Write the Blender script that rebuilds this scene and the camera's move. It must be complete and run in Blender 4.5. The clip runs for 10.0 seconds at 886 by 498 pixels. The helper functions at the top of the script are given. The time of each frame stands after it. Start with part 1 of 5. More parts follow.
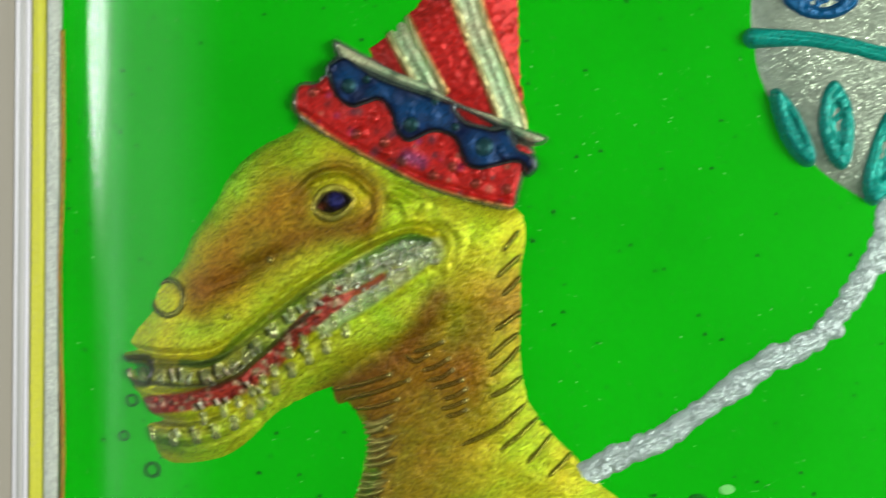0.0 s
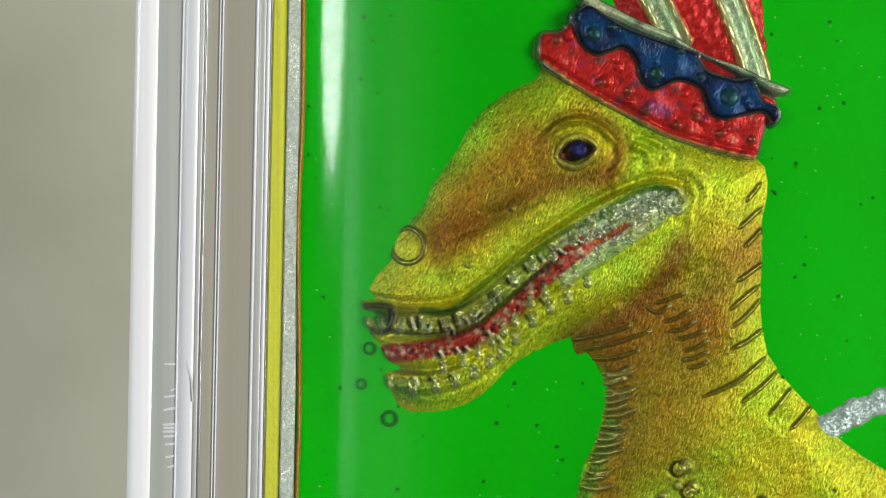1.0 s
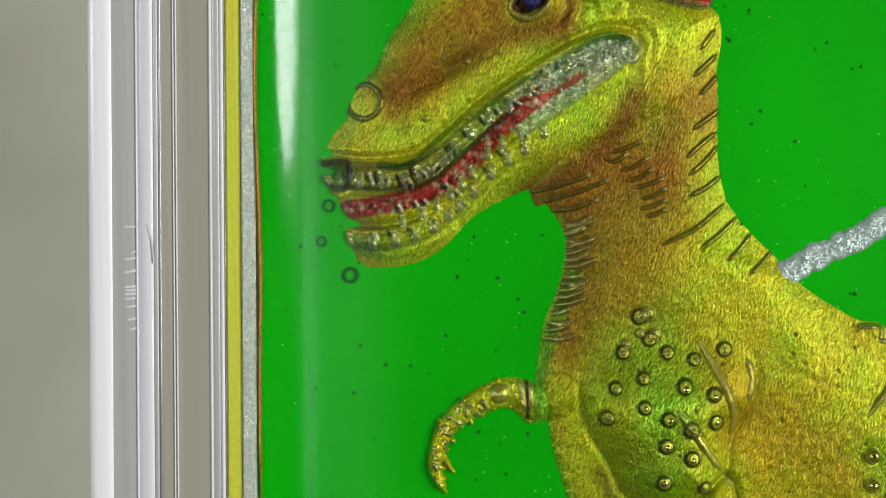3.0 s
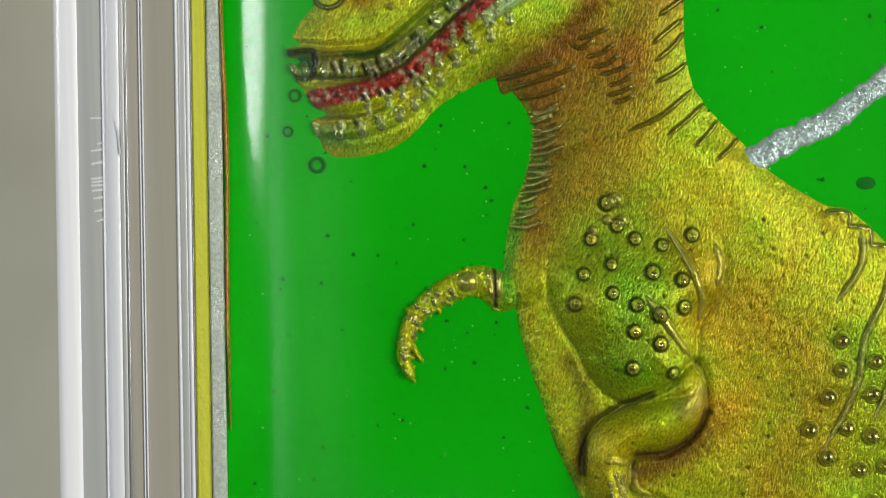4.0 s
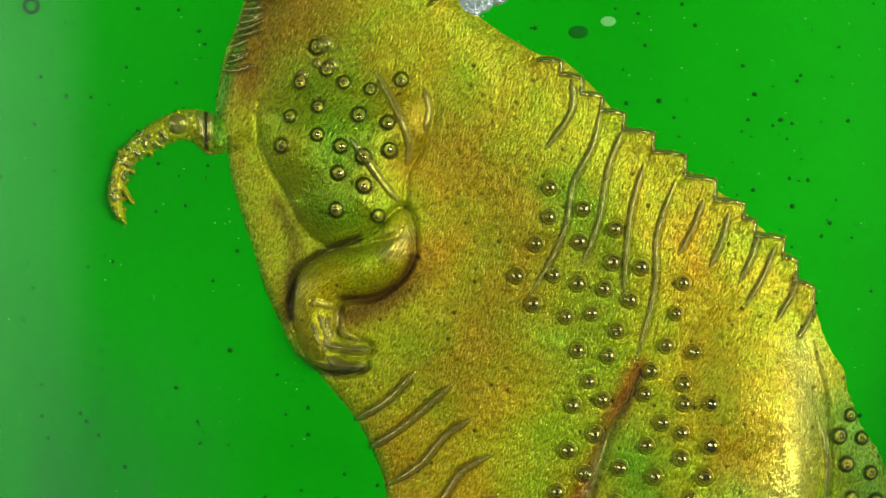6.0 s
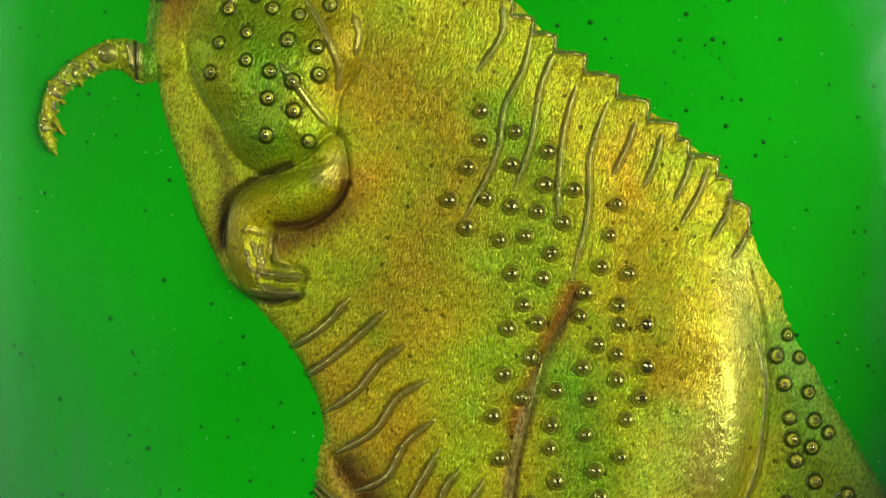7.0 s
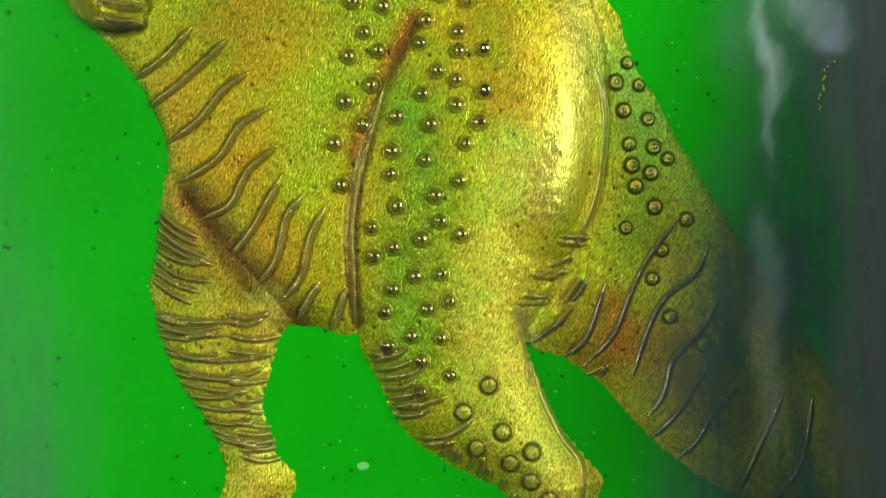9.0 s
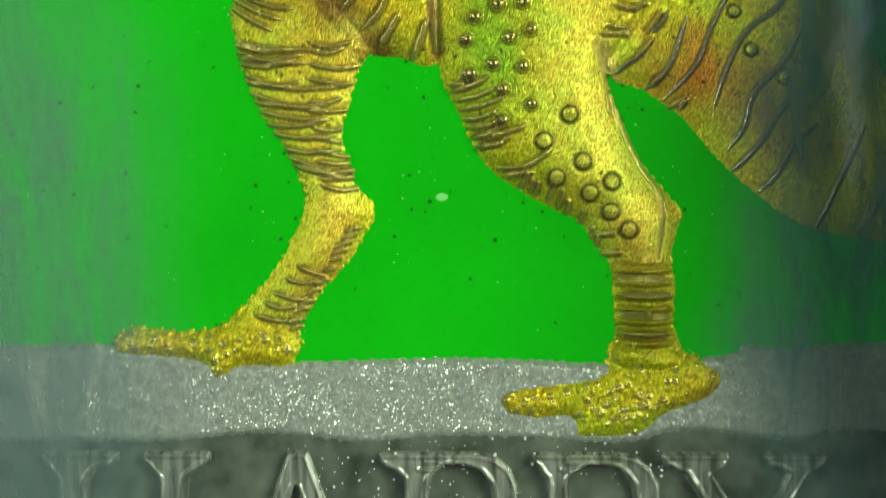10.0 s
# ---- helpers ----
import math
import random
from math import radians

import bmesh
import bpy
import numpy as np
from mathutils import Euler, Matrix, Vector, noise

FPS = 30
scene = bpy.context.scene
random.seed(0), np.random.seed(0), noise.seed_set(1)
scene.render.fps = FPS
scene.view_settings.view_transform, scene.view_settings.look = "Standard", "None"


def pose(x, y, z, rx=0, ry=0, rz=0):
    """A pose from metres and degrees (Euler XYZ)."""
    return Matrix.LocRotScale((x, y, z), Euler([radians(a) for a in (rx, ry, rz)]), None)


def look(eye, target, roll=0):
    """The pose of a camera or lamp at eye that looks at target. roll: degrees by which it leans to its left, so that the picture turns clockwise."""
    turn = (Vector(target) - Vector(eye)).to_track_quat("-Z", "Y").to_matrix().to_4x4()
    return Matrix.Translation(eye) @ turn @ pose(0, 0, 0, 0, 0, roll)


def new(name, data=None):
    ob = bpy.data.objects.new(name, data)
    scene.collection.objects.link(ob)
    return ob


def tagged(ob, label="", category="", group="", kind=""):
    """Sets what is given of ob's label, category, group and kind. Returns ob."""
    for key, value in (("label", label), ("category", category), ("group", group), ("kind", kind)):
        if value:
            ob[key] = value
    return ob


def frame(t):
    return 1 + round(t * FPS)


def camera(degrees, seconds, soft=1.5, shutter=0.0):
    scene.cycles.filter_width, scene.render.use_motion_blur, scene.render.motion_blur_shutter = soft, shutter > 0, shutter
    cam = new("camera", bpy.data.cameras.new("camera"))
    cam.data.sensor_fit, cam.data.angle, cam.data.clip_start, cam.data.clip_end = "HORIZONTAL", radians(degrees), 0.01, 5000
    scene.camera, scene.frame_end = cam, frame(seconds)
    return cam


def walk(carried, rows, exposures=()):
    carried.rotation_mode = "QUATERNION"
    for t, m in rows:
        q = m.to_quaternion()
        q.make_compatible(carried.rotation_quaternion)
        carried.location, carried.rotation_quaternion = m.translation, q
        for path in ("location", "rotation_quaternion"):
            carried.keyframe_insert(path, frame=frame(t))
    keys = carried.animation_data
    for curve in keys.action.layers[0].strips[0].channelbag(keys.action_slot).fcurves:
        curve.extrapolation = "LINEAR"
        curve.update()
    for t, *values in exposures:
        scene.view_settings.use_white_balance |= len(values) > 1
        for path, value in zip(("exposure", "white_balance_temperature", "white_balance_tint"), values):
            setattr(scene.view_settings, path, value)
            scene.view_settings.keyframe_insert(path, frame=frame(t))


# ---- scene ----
# All drawing is done in units of 0.032 mm: u to the right, v downward, height towards the viewer.
UNIT = 0.000032


def world_at(u, v, height=0.0):
    return Vector(((u - 1400) * UNIT, -height * UNIT, (3000 - v) * UNIT))


# The camera looks straight at the front of the glass and slides over it: seconds, u, v, distance, roll.
cam = camera(32, 10.0, soft=1.05, shutter=0.16)
PATH = [
    (0, 1210.8, 354.7, 2749.8, -0.69),
    (0.1, 1082.3, 391.4, 2749.4, -0.67),
    (0.2, 989.2, 400.8, 2743.5, -0.90),
    (0.3, 967.3, 406.0, 2742.0, -0.85),
    (0.4, 947.1, 418.0, 2742.4, -0.95),
    (0.5, 921.2, 429.4, 2741.0, -0.91),
    (0.6, 896.9, 438.0, 2739.5, -0.85),
    (0.7, 835.1, 439.6, 2743.3, -0.55),
    (0.8, 796.8, 441.9, 2736.2, -0.27),
    (1, 784.0, 441.3, 2733.0, -0.04),
    (1.2, 818.1, 471.8, 2734.6, -0.19),
    (1.3, 828.1, 497.2, 2735.6, -0.03),
    (1.5, 840.8, 532.8, 2738.6, -0.37),
    (1.7, 839.5, 543.9, 2737.1, -0.42),
    (2, 850.2, 577.5, 2733.4, -0.57),
    (2.2, 852.2, 616.4, 2747.4, -0.49),
    (3.3, 857.9, 741.1, 2733.7, -1.99),
    (3.5, 865.3, 785.2, 2731.7, -2.14),
    (3.7, 882.9, 831.6, 2732.1, -2.16),
    (4, 906.3, 897.3, 2732.9, -2.01),
    (4.2, 917.1, 965.2, 2731.9, -1.83),
    (4.5, 939.0, 1038.0, 2732.2, -1.85),
    (4.7, 951.8, 1077.3, 2730.9, -1.75),
    (5, 1011.0, 1115.3, 2733.7, -1.70),
    (5.2, 1044.2, 1129.8, 2730.8, -1.66),
    (5.5, 1170.4, 1152.1, 2730.5, -1.53),
    (5.7, 1286.6, 1166.3, 2739.6, -0.99),
    (6.8, 1508.1, 1279.9, 2737.2, -2.05),
    (7, 1523.7, 1321.9, 2728.0, -2.11),
    (7.2, 1556.6, 1369.6, 2735.8, -2.64),
    (7.5, 1594.8, 1455.8, 2748.3, -2.73),
    (7.7, 1636.2, 1527.4, 2738.2, -2.87),
    (8, 1668.5, 1595.0, 2734.6, -2.81),
    (8.1, 1682.0, 1628.1, 2740.9, -2.97),
    (8.2, 1687.8, 1663.9, 2738.6, -2.77),
    (8.5, 1713.9, 1740.6, 2730.1, -2.62),
    (8.7, 1745.7, 1755.6, 2735.2, -2.55),
    (8.9, 1780.3, 1784.5, 2750.0, -2.63),
    (9, 1783.8, 1812.0, 2751.5, -2.43),
    (9.1, 1785.9, 1863.0, 2759.0, -2.61),
    (9.2, 1781.6, 1948.2, 2747.5, -2.52),
    (9.3, 1752.2, 2042.1, 2738.8, -2.81),
    (9.4, 1731.3, 2068.9, 2745.0, -2.99),
    (9.5, 1711.8, 2110.6, 2730.5, -2.50),
    (9.6, 1707.5, 2120.1, 2735.4, -2.44),
    (9.7, 1689.6, 2139.6, 2738.3, -3.01),
    (9.8, 1642.5, 2191.7, 2742.7, -2.22),
    (9.9, 1629.2, 2224.8, 2746.9, -2.07),
    (10, 1624.2, 2284.4, 2749.5, -1.82),
]
walk(cam, [(t, look(world_at(u, v, d), world_at(u, v), roll)) for t, u, v, d, roll in PATH],
     exposures=[(0, 0.24), (0.3, 0.2), (0.6, 0.16), (1, 0.05), (2, -0.06), (3.5, -0.12), (5.5, -0.12), (7.5, -0.08), (9, 0.12), (9.5, 0.28), (10, 0.44)])

# ---- light ----
world = bpy.data.worlds.new("room")
scene.world = world
world.use_nodes = True
world.node_tree.nodes["Background"].inputs[0].default_value = (0.95, 0.98, 1.0, 1)
world.node_tree.nodes["Background"].inputs[1].default_value = 0.03


def lamp(name, eye, target, radiance, width, height, colour=(1, 1, 1)):
    """A flat rectangular light of the given brightness."""
    data = bpy.data.lights.new(name, "AREA")
    data.shape, data.size, data.size_y, data.color = "RECTANGLE", width, height, colour
    data.energy = radiance * math.pi * width * height
    ob = new(name, data)
    ob.matrix_world = look(eye, target)
    return ob


def bearing(left, up, far):
    """A place in front of the glass: degrees to the left, degrees up, metres away."""
    a, e = radians(left), radians(up)
    return MIDDLE + far * Vector((-math.sin(a) * math.cos(e), -math.cos(a) * math.cos(e), math.sin(e)))


MIDDLE = world_at(1400, 1350)
lamp("desk_lamp", bearing(-48, 8, 0.28), MIDDLE, 19, 0.122, 0.122, (1.0, 0.98, 0.93))
lamp("strip_lamp", bearing(46, 11.3, 1.4), MIDDLE, 12.5, 0.44, 0.30, (0.96, 0.98, 1.0)).data.shape = "ELLIPSE"
# Unseen soft panel, added for the pale haze mirrored in the glass.
lamp("haze_light", bearing(26.5, 4, 1.2), MIDDLE, 1.7, 0.3, 0.56, (0.80, 0.88, 1.0))

# ---- materials ----


def material(name, colour=(0.5, 0.5, 0.5), metal=0.0, rough=0.5, **sockets):
    mat = bpy.data.materials.new(name)
    mat.use_nodes = True
    shader = mat.node_tree.nodes["Principled BSDF"]
    shader.inputs["Base Color"].default_value = (*colour, 1)
    shader.inputs["Metallic"].default_value = metal
    shader.inputs["Roughness"].default_value = rough
    for key, value in sockets.items():
        shader.inputs[key.replace("_", " ")].default_value = value
    return mat


def node(mat, kind, **settings):
    made = mat.node_tree.nodes.new(kind)
    for key, value in settings.items():
        if key in made.inputs:
            made.inputs[key].default_value = value
    return made


def link(mat, a, b):
    mat.node_tree.links.new(a, b)


def shader_of(mat):
    return mat.node_tree.nodes["Principled BSDF"]


def place_coords(mat):
    return node(mat, "ShaderNodeTexCoord").outputs["Object"]


def ramp(mat, source, stops):
    made = node(mat, "ShaderNodeValToRGB")
    bar = made.color_ramp.elements
    while len(bar) < len(stops):
        bar.new(0.5)
    for element, (at, colour) in zip(bar, stops):
        element.position, element.color = at, (*colour, 1)
    link(mat, source, made.inputs[0])
    return made.outputs[0]


def grain(mat, scale, strength, distance, detail=3.0):
    """Fine relief: noise of the given frequency per metre."""
    tex = node(mat, "ShaderNodeTexNoise", Scale=scale, Detail=detail)
    value = tex.outputs[0]
    link(mat, place_coords(mat), tex.inputs["Vector"])
    bump = node(mat, "ShaderNodeBump", Strength=strength, Distance=distance)
    link(mat, value, bump.inputs["Height"])
    inputs = shader_of(mat).inputs["Normal"]
    if inputs.is_linked:
        link(mat, inputs.links[0].from_socket, bump.inputs["Normal"])
    link(mat, bump.outputs[0], inputs)
    return value


def blend(mat, factor, a, b, kind="RGBA", mode="MIX"):
    """Mixes two sockets or values."""
    mix = node(mat, "ShaderNodeMix")
    mix.data_type = kind
    i, j, out = (6, 7, 2) if kind == "RGBA" else (2, 3, 0)
    if kind == "RGBA":
        mix.blend_type = mode
    for slot, value in ((0, factor), (i, a), (j, b)):
        if isinstance(value, bpy.types.NodeSocket):
            link(mat, value, mix.inputs[slot])
        else:
            mix.inputs[slot].default_value = (*value, 1) if isinstance(value, tuple) else value
    return mix.outputs[out]


def painted(name, metal, rough, relief, coat, contrast=1.0, flakes=0.16, lean=24):
    """Pearly enamel over embossed foil, its brushed colours from the mesh; where the brush left it bare, smooth metal shows."""
    mat = material(name, metal=metal, rough=rough, Coat_Weight=coat, Coat_Roughness=0.2, Specular_IOR_Level=0.22)
    shader = shader_of(mat)
    paint = node(mat, "ShaderNodeVertexColor")
    paint.layer_name = "paint"

    def strokes(across, along, detail, turn):
        drawn = node(mat, "ShaderNodeMapping")
        drawn.vector_type = "TEXTURE"
        drawn.inputs["Rotation"].default_value = (0, radians(turn), 0)
        drawn.inputs["Scale"].default_value = (1 / across, 1 / across, 1 / along)
        link(mat, place_coords(mat), drawn.inputs["Vector"])
        tex = node(mat, "ShaderNodeTexNoise", Scale=1.0, Detail=detail, Roughness=0.6, Distortion=0.25)
        link(mat, drawn.outputs[0], tex.inputs["Vector"])
        return tex.outputs[0]

    fine = strokes(9000, 4200, 2.5, lean)
    coarse = strokes(3000, 1300, 2.0, lean + 12)
    tone = ramp(mat, fine, [(0.34, (1 - 0.48 * contrast, 1 - 0.5 * contrast, 1 - 0.55 * contrast)), (0.5, (1, 1, 0.98)), (0.66, (1 + 0.4 * contrast, 1 + 0.4 * contrast, 1 + 0.36 * contrast))])
    colour = blend(mat, 1.0, paint.outputs[0], tone, "RGBA", "MULTIPLY")
    patch = node(mat, "ShaderNodeTexNoise", Scale=300.0, Detail=5.0, Roughness=0.62)
    link(mat, place_coords(mat), patch.inputs["Vector"])
    hue = ramp(mat, patch.outputs[0], [(0.34, (1.02, 0.84, 0.7)), (0.5, (0.93, 0.95, 0.78)), (0.66, (0.76, 1.04, 0.8))])
    colour = blend(mat, 1.0, colour, hue, "RGBA", "MULTIPLY")
    link(mat, blend(mat, paint.outputs[1], paint.outputs[0], colour), shader.inputs["Base Color"])
    link(mat, blend(mat, paint.outputs[1], 0.16, rough, "FLOAT"), shader.inputs["Roughness"])
    # alpha 0 is bare metal, 1 pearl enamel, 2 plain enamel without metal
    halved = node(mat, "ShaderNodeMath")
    halved.operation = "MULTIPLY"
    halved.inputs[1].default_value = 0.5
    link(mat, paint.outputs[1], halved.inputs[0])
    share = ramp(mat, halved.outputs[0], [(0.0, (1, 1, 1)), (0.5, (metal, metal, metal)), (1.0, (0, 0, 0))])
    link(mat, share, shader.inputs["Metallic"])
    # each flake of pearl lies at its own slight tilt; bare metal has none
    flake = node(mat, "ShaderNodeTexVoronoi", Scale=13000.0)
    link(mat, place_coords(mat), flake.inputs["Vector"])
    centred = node(mat, "ShaderNodeVectorMath")
    centred.operation = "SUBTRACT"
    link(mat, flake.outputs["Color"], centred.inputs[0])
    centred.inputs[1].default_value = (0.5, 0.5, 0.5)
    tilt = node(mat, "ShaderNodeVectorMath")
    tilt.operation = "SCALE"
    link(mat, centred.outputs[0], tilt.inputs[0])
    link(mat, blend(mat, paint.outputs[1], 0.0, flakes, "FLOAT"), tilt.inputs["Scale"])
    leaning_normal = node(mat, "ShaderNodeVectorMath")
    link(mat, node(mat, "ShaderNodeNewGeometry").outputs["Normal"], leaning_normal.inputs[0])
    link(mat, tilt.outputs[0], leaning_normal.inputs[1])
    unit = node(mat, "ShaderNodeVectorMath")
    unit.operation = "NORMALIZE"
    link(mat, leaning_normal.outputs[0], unit.inputs[0])
    link(mat, unit.outputs[0], shader.inputs["Normal"])
    for height, strength, distance in ((coarse, 0.65, 0.0001), (fine, 1.0, 0.00008)):
        bump = node(mat, "ShaderNodeBump", Distance=distance)
        link(mat, height, bump.inputs["Height"])
        link(mat, blend(mat, paint.outputs[1], 0.02, strength * relief, "FLOAT"), bump.inputs["Strength"])
        if shader.inputs["Normal"].is_linked:
            link(mat, shader.inputs["Normal"].links[0].from_socket, bump.inputs["Normal"])
        link(mat, bump.outputs[0], shader.inputs["Normal"])
    link(mat, shader.inputs["Normal"].links[0].from_socket, shader.inputs["Coat Normal"])
    return mat


def glitter(name, colour, scale=13000, rare=0.9, metal=0.25):
    """Frosty lacquer full of fine metal dust, in which single larger flakes flash."""
    mat = material(name, colour, metal, 0.34, Coat_Weight=0.35, Coat_Roughness=0.12)
    tex = node(mat, "ShaderNodeTexVoronoi", Scale=scale)
    link(mat, place_coords(mat), tex.inputs["Vector"])
    split = node(mat, "ShaderNodeSeparateColor")
    link(mat, tex.outputs["Color"], split.inputs[0])
    cloud = node(mat, "ShaderNodeTexNoise", Scale=scale * 0.16, Detail=6.0)
    link(mat, place_coords(mat), cloud.inputs["Vector"])
    body = ramp(mat, cloud.outputs[0], [(0.3, tuple(c * 0.72 for c in colour)), (0.7, tuple(min(1, c * 1.12) for c in colour))])
    flash = ramp(mat, split.outputs[0], [(rare, (0, 0, 0)), (rare + 0.03, (1, 1, 1))])
    drift = node(mat, "ShaderNodeTexNoise", Scale=320.0, Detail=4.0)
    link(mat, place_coords(mat), drift.inputs["Vector"])
    dense = ramp(mat, drift.outputs[0], [(0.42, (0.3, 0.3, 0.3)), (0.58, (1, 1, 1))])
    flash = blend(mat, 1.0, flash, dense, "RGBA", "MULTIPLY")
    link(mat, blend(mat, flash, body, tuple(min(1, c * 1.6) for c in colour)), shader_of(mat).inputs["Base Color"])
    link(mat, blend(mat, flash, metal, 0.9, "FLOAT"), shader_of(mat).inputs["Metallic"])
    grain(mat, scale * 0.5, 0.3, 0.00008, 4.0)
    soft_bump = shader_of(mat).inputs["Normal"].links[0].from_socket
    # the flashing flakes lie askew
    centred = node(mat, "ShaderNodeVectorMath")
    centred.operation = "SUBTRACT"
    link(mat, tex.outputs["Color"], centred.inputs[0])
    centred.inputs[1].default_value = (0.5, 0.5, 0.5)
    askew = node(mat, "ShaderNodeVectorMath")
    askew.operation = "SCALE"
    link(mat, centred.outputs[0], askew.inputs[0])
    link(mat, blend(mat, flash, 0.38, 0.9, "FLOAT"), askew.inputs["Scale"])
    total = node(mat, "ShaderNodeVectorMath")
    link(mat, soft_bump, total.inputs[0])
    link(mat, askew.outputs[0], total.inputs[1])
    unit = node(mat, "ShaderNodeVectorMath")
    unit.operation = "NORMALIZE"
    link(mat, total.outputs[0], unit.inputs[0])
    link(mat, unit.outputs[0], shader_of(mat).inputs["Normal"])
    return mat


BARE = (0.62, 0.58, 0.20)
GOLD = painted("gold_enamel", 0.52, 0.28, 1.0, 0.13, 0.97, 0.18)
ENAMEL = painted("bright_enamel", 0.3, 0.34, 0.5, 0.05, 0.8, 0.2)
GREEN = material("green_enamel", (0.0, 0.33, 0.0), 0.0, 0.5, Specular_IOR_Level=0.02)
patches = node(GREEN, "ShaderNodeTexNoise", Scale=60.0, Detail=3.0)
link(GREEN, place_coords(GREEN), patches.inputs["Vector"])
link(GREEN, ramp(GREEN, patches.outputs[0], [(0.3, (0.0, 0.32, 0.0)), (0.7, (0.001, 0.40, 0.001))]), shader_of(GREEN).inputs["Base Color"])
grain(GREEN, 700, 0.12, 0.0001)
SILVER = glitter("silver_glitter", (0.24, 0.30, 0.22), 15000, 0.86)
MID_SILVER = glitter("string_glitter", (0.29, 0.365, 0.345), 17000, 0.72)
BRIGHT_SILVER = glitter("bright_silver_glitter", (0.58, 0.65, 0.54), 26000, 0.84)
STEEL = material("dark_silvering", (0.13, 0.16, 0.12), 0.6, 0.25)
smoke = node(STEEL, "ShaderNodeTexNoise", Scale=420.0, Detail=4.0)
link(STEEL, place_coords(STEEL), smoke.inputs["Vector"])
link(STEEL, ramp(STEEL, smoke.outputs[0], [(0.32, (0.05, 0.08, 0.04)), (0.7, (0.22, 0.30, 0.20))]), shader_of(STEEL).inputs["Base Color"])
grain(STEEL, 500, 0.4, 0.0003)
BEIGE = material("pale_wall_paint", (0.58, 0.57, 0.53), 0.0, 0.6)
cloud = node(BEIGE, "ShaderNodeTexNoise", Scale=16.0, Detail=3.0)
link(BEIGE, place_coords(BEIGE), cloud.inputs["Vector"])
link(BEIGE, ramp(BEIGE, cloud.outputs[0], [(0.3, (0.62, 0.605, 0.46)), (0.7, (0.82, 0.815, 0.65))]), shader_of(BEIGE).inputs["Base Color"])
CLOTH = material("charcoal_cloth", (0.03, 0.03, 0.032), 0.0, 0.9)
grain(CLOTH, 400, 0.6, 0.0005)
BUBBLE = material("bubble_skin", (0.003, 0.13, 0.006), 0.0, 0.5, Specular_IOR_Level=0.04)
FLECK = material("pale_fleck", (0.16, 0.55, 0.14), 0.0, 0.5, Specular_IOR_Level=0.1)
AIR = material("trapped_air", (0.55, 0.6, 0.52), 0.2, 0.25)
SMOKE = material("smoky_glass_edge", (0.14, 0.13, 0.14), 0.1, 0.25)


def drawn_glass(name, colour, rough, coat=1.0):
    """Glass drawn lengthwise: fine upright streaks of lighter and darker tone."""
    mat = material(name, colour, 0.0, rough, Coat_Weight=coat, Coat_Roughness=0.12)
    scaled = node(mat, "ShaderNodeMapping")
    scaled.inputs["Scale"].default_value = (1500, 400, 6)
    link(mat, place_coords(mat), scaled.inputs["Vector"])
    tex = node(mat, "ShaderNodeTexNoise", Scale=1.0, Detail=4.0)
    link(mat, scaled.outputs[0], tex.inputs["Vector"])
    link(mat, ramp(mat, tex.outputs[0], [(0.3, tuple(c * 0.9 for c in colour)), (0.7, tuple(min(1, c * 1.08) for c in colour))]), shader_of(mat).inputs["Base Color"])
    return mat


YELLOW = drawn_glass("yellow_lacquer", (0.72, 0.76, 0.04), 0.35)
for stop, tone in zip(next(n for n in YELLOW.node_tree.nodes if n.type == "VALTORGB").color_ramp.elements, ((0.50, 0.52, 0.02, 1), (0.86, 0.88, 0.10, 1))):
    stop.color = tone
grain(YELLOW, 2600, 0.7, 0.00015, 4.0)
# tones of the clear edge: its highlights, refractions and dark lines as colour
PALE_GLASS = drawn_glass("pale_glass", (0.74, 0.755, 0.78), 0.5, 0.3)
WHITE_GLASS = drawn_glass("highlight_glass", (0.92, 0.93, 0.95), 0.45, 0.45)
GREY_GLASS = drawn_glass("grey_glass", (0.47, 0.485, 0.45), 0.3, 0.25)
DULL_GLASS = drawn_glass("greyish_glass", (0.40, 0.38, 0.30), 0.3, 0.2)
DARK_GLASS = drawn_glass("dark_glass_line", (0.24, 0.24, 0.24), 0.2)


def pane_material(name, ior):
    """Clear front glass: polished over the rounded bead, hazier on the shoulder beside it."""
    mat = bpy.data.materials.new(name)
    mat.use_nodes = True
    tree = mat.node_tree
    tree.nodes.clear()
    out = node(mat, "ShaderNodeOutputMaterial")
    mix = node(mat, "ShaderNodeMixShader")
    clear = node(mat, "ShaderNodeBsdfTransparent")
    gloss = node(mat, "ShaderNodeBsdfAnisotropic")
    fresnel = node(mat, "ShaderNodeFresnel", IOR=ior)
    axis = node(mat, "ShaderNodeSeparateXYZ")
    link(mat, place_coords(mat), axis.inputs[0])
    across = node(mat, "ShaderNodeMath")
    across.operation = "MULTIPLY_ADD"
    link(mat, axis.outputs[2], across.inputs[0])
    across.inputs[1].default_value = -0.02
    link(mat, axis.outputs[0], across.inputs[2])
    span = node(mat, "ShaderNodeMapRange")
    link(mat, across.outputs[0], span.inputs[0])
    for slot, u in ((1, 540), (2, 840)):
        span.inputs[slot].default_value = (u - 1460) * UNIT
    haze = ramp(mat, span.outputs[0], [(at, (k, k, k)) for at, k in ((0.0, 0.1), (0.2, 0.1), (0.42, 0.34), (0.6, 0.34), (1.0, 0.14))])
    link(mat, haze, gloss.inputs["Roughness"])
    link(mat, fresnel.outputs[0], mix.inputs[0])
    link(mat, clear.outputs[0], mix.inputs[1])
    link(mat, gloss.outputs[0], mix.inputs[2])
    link(mat, mix.outputs[0], out.inputs[0])
    return mat


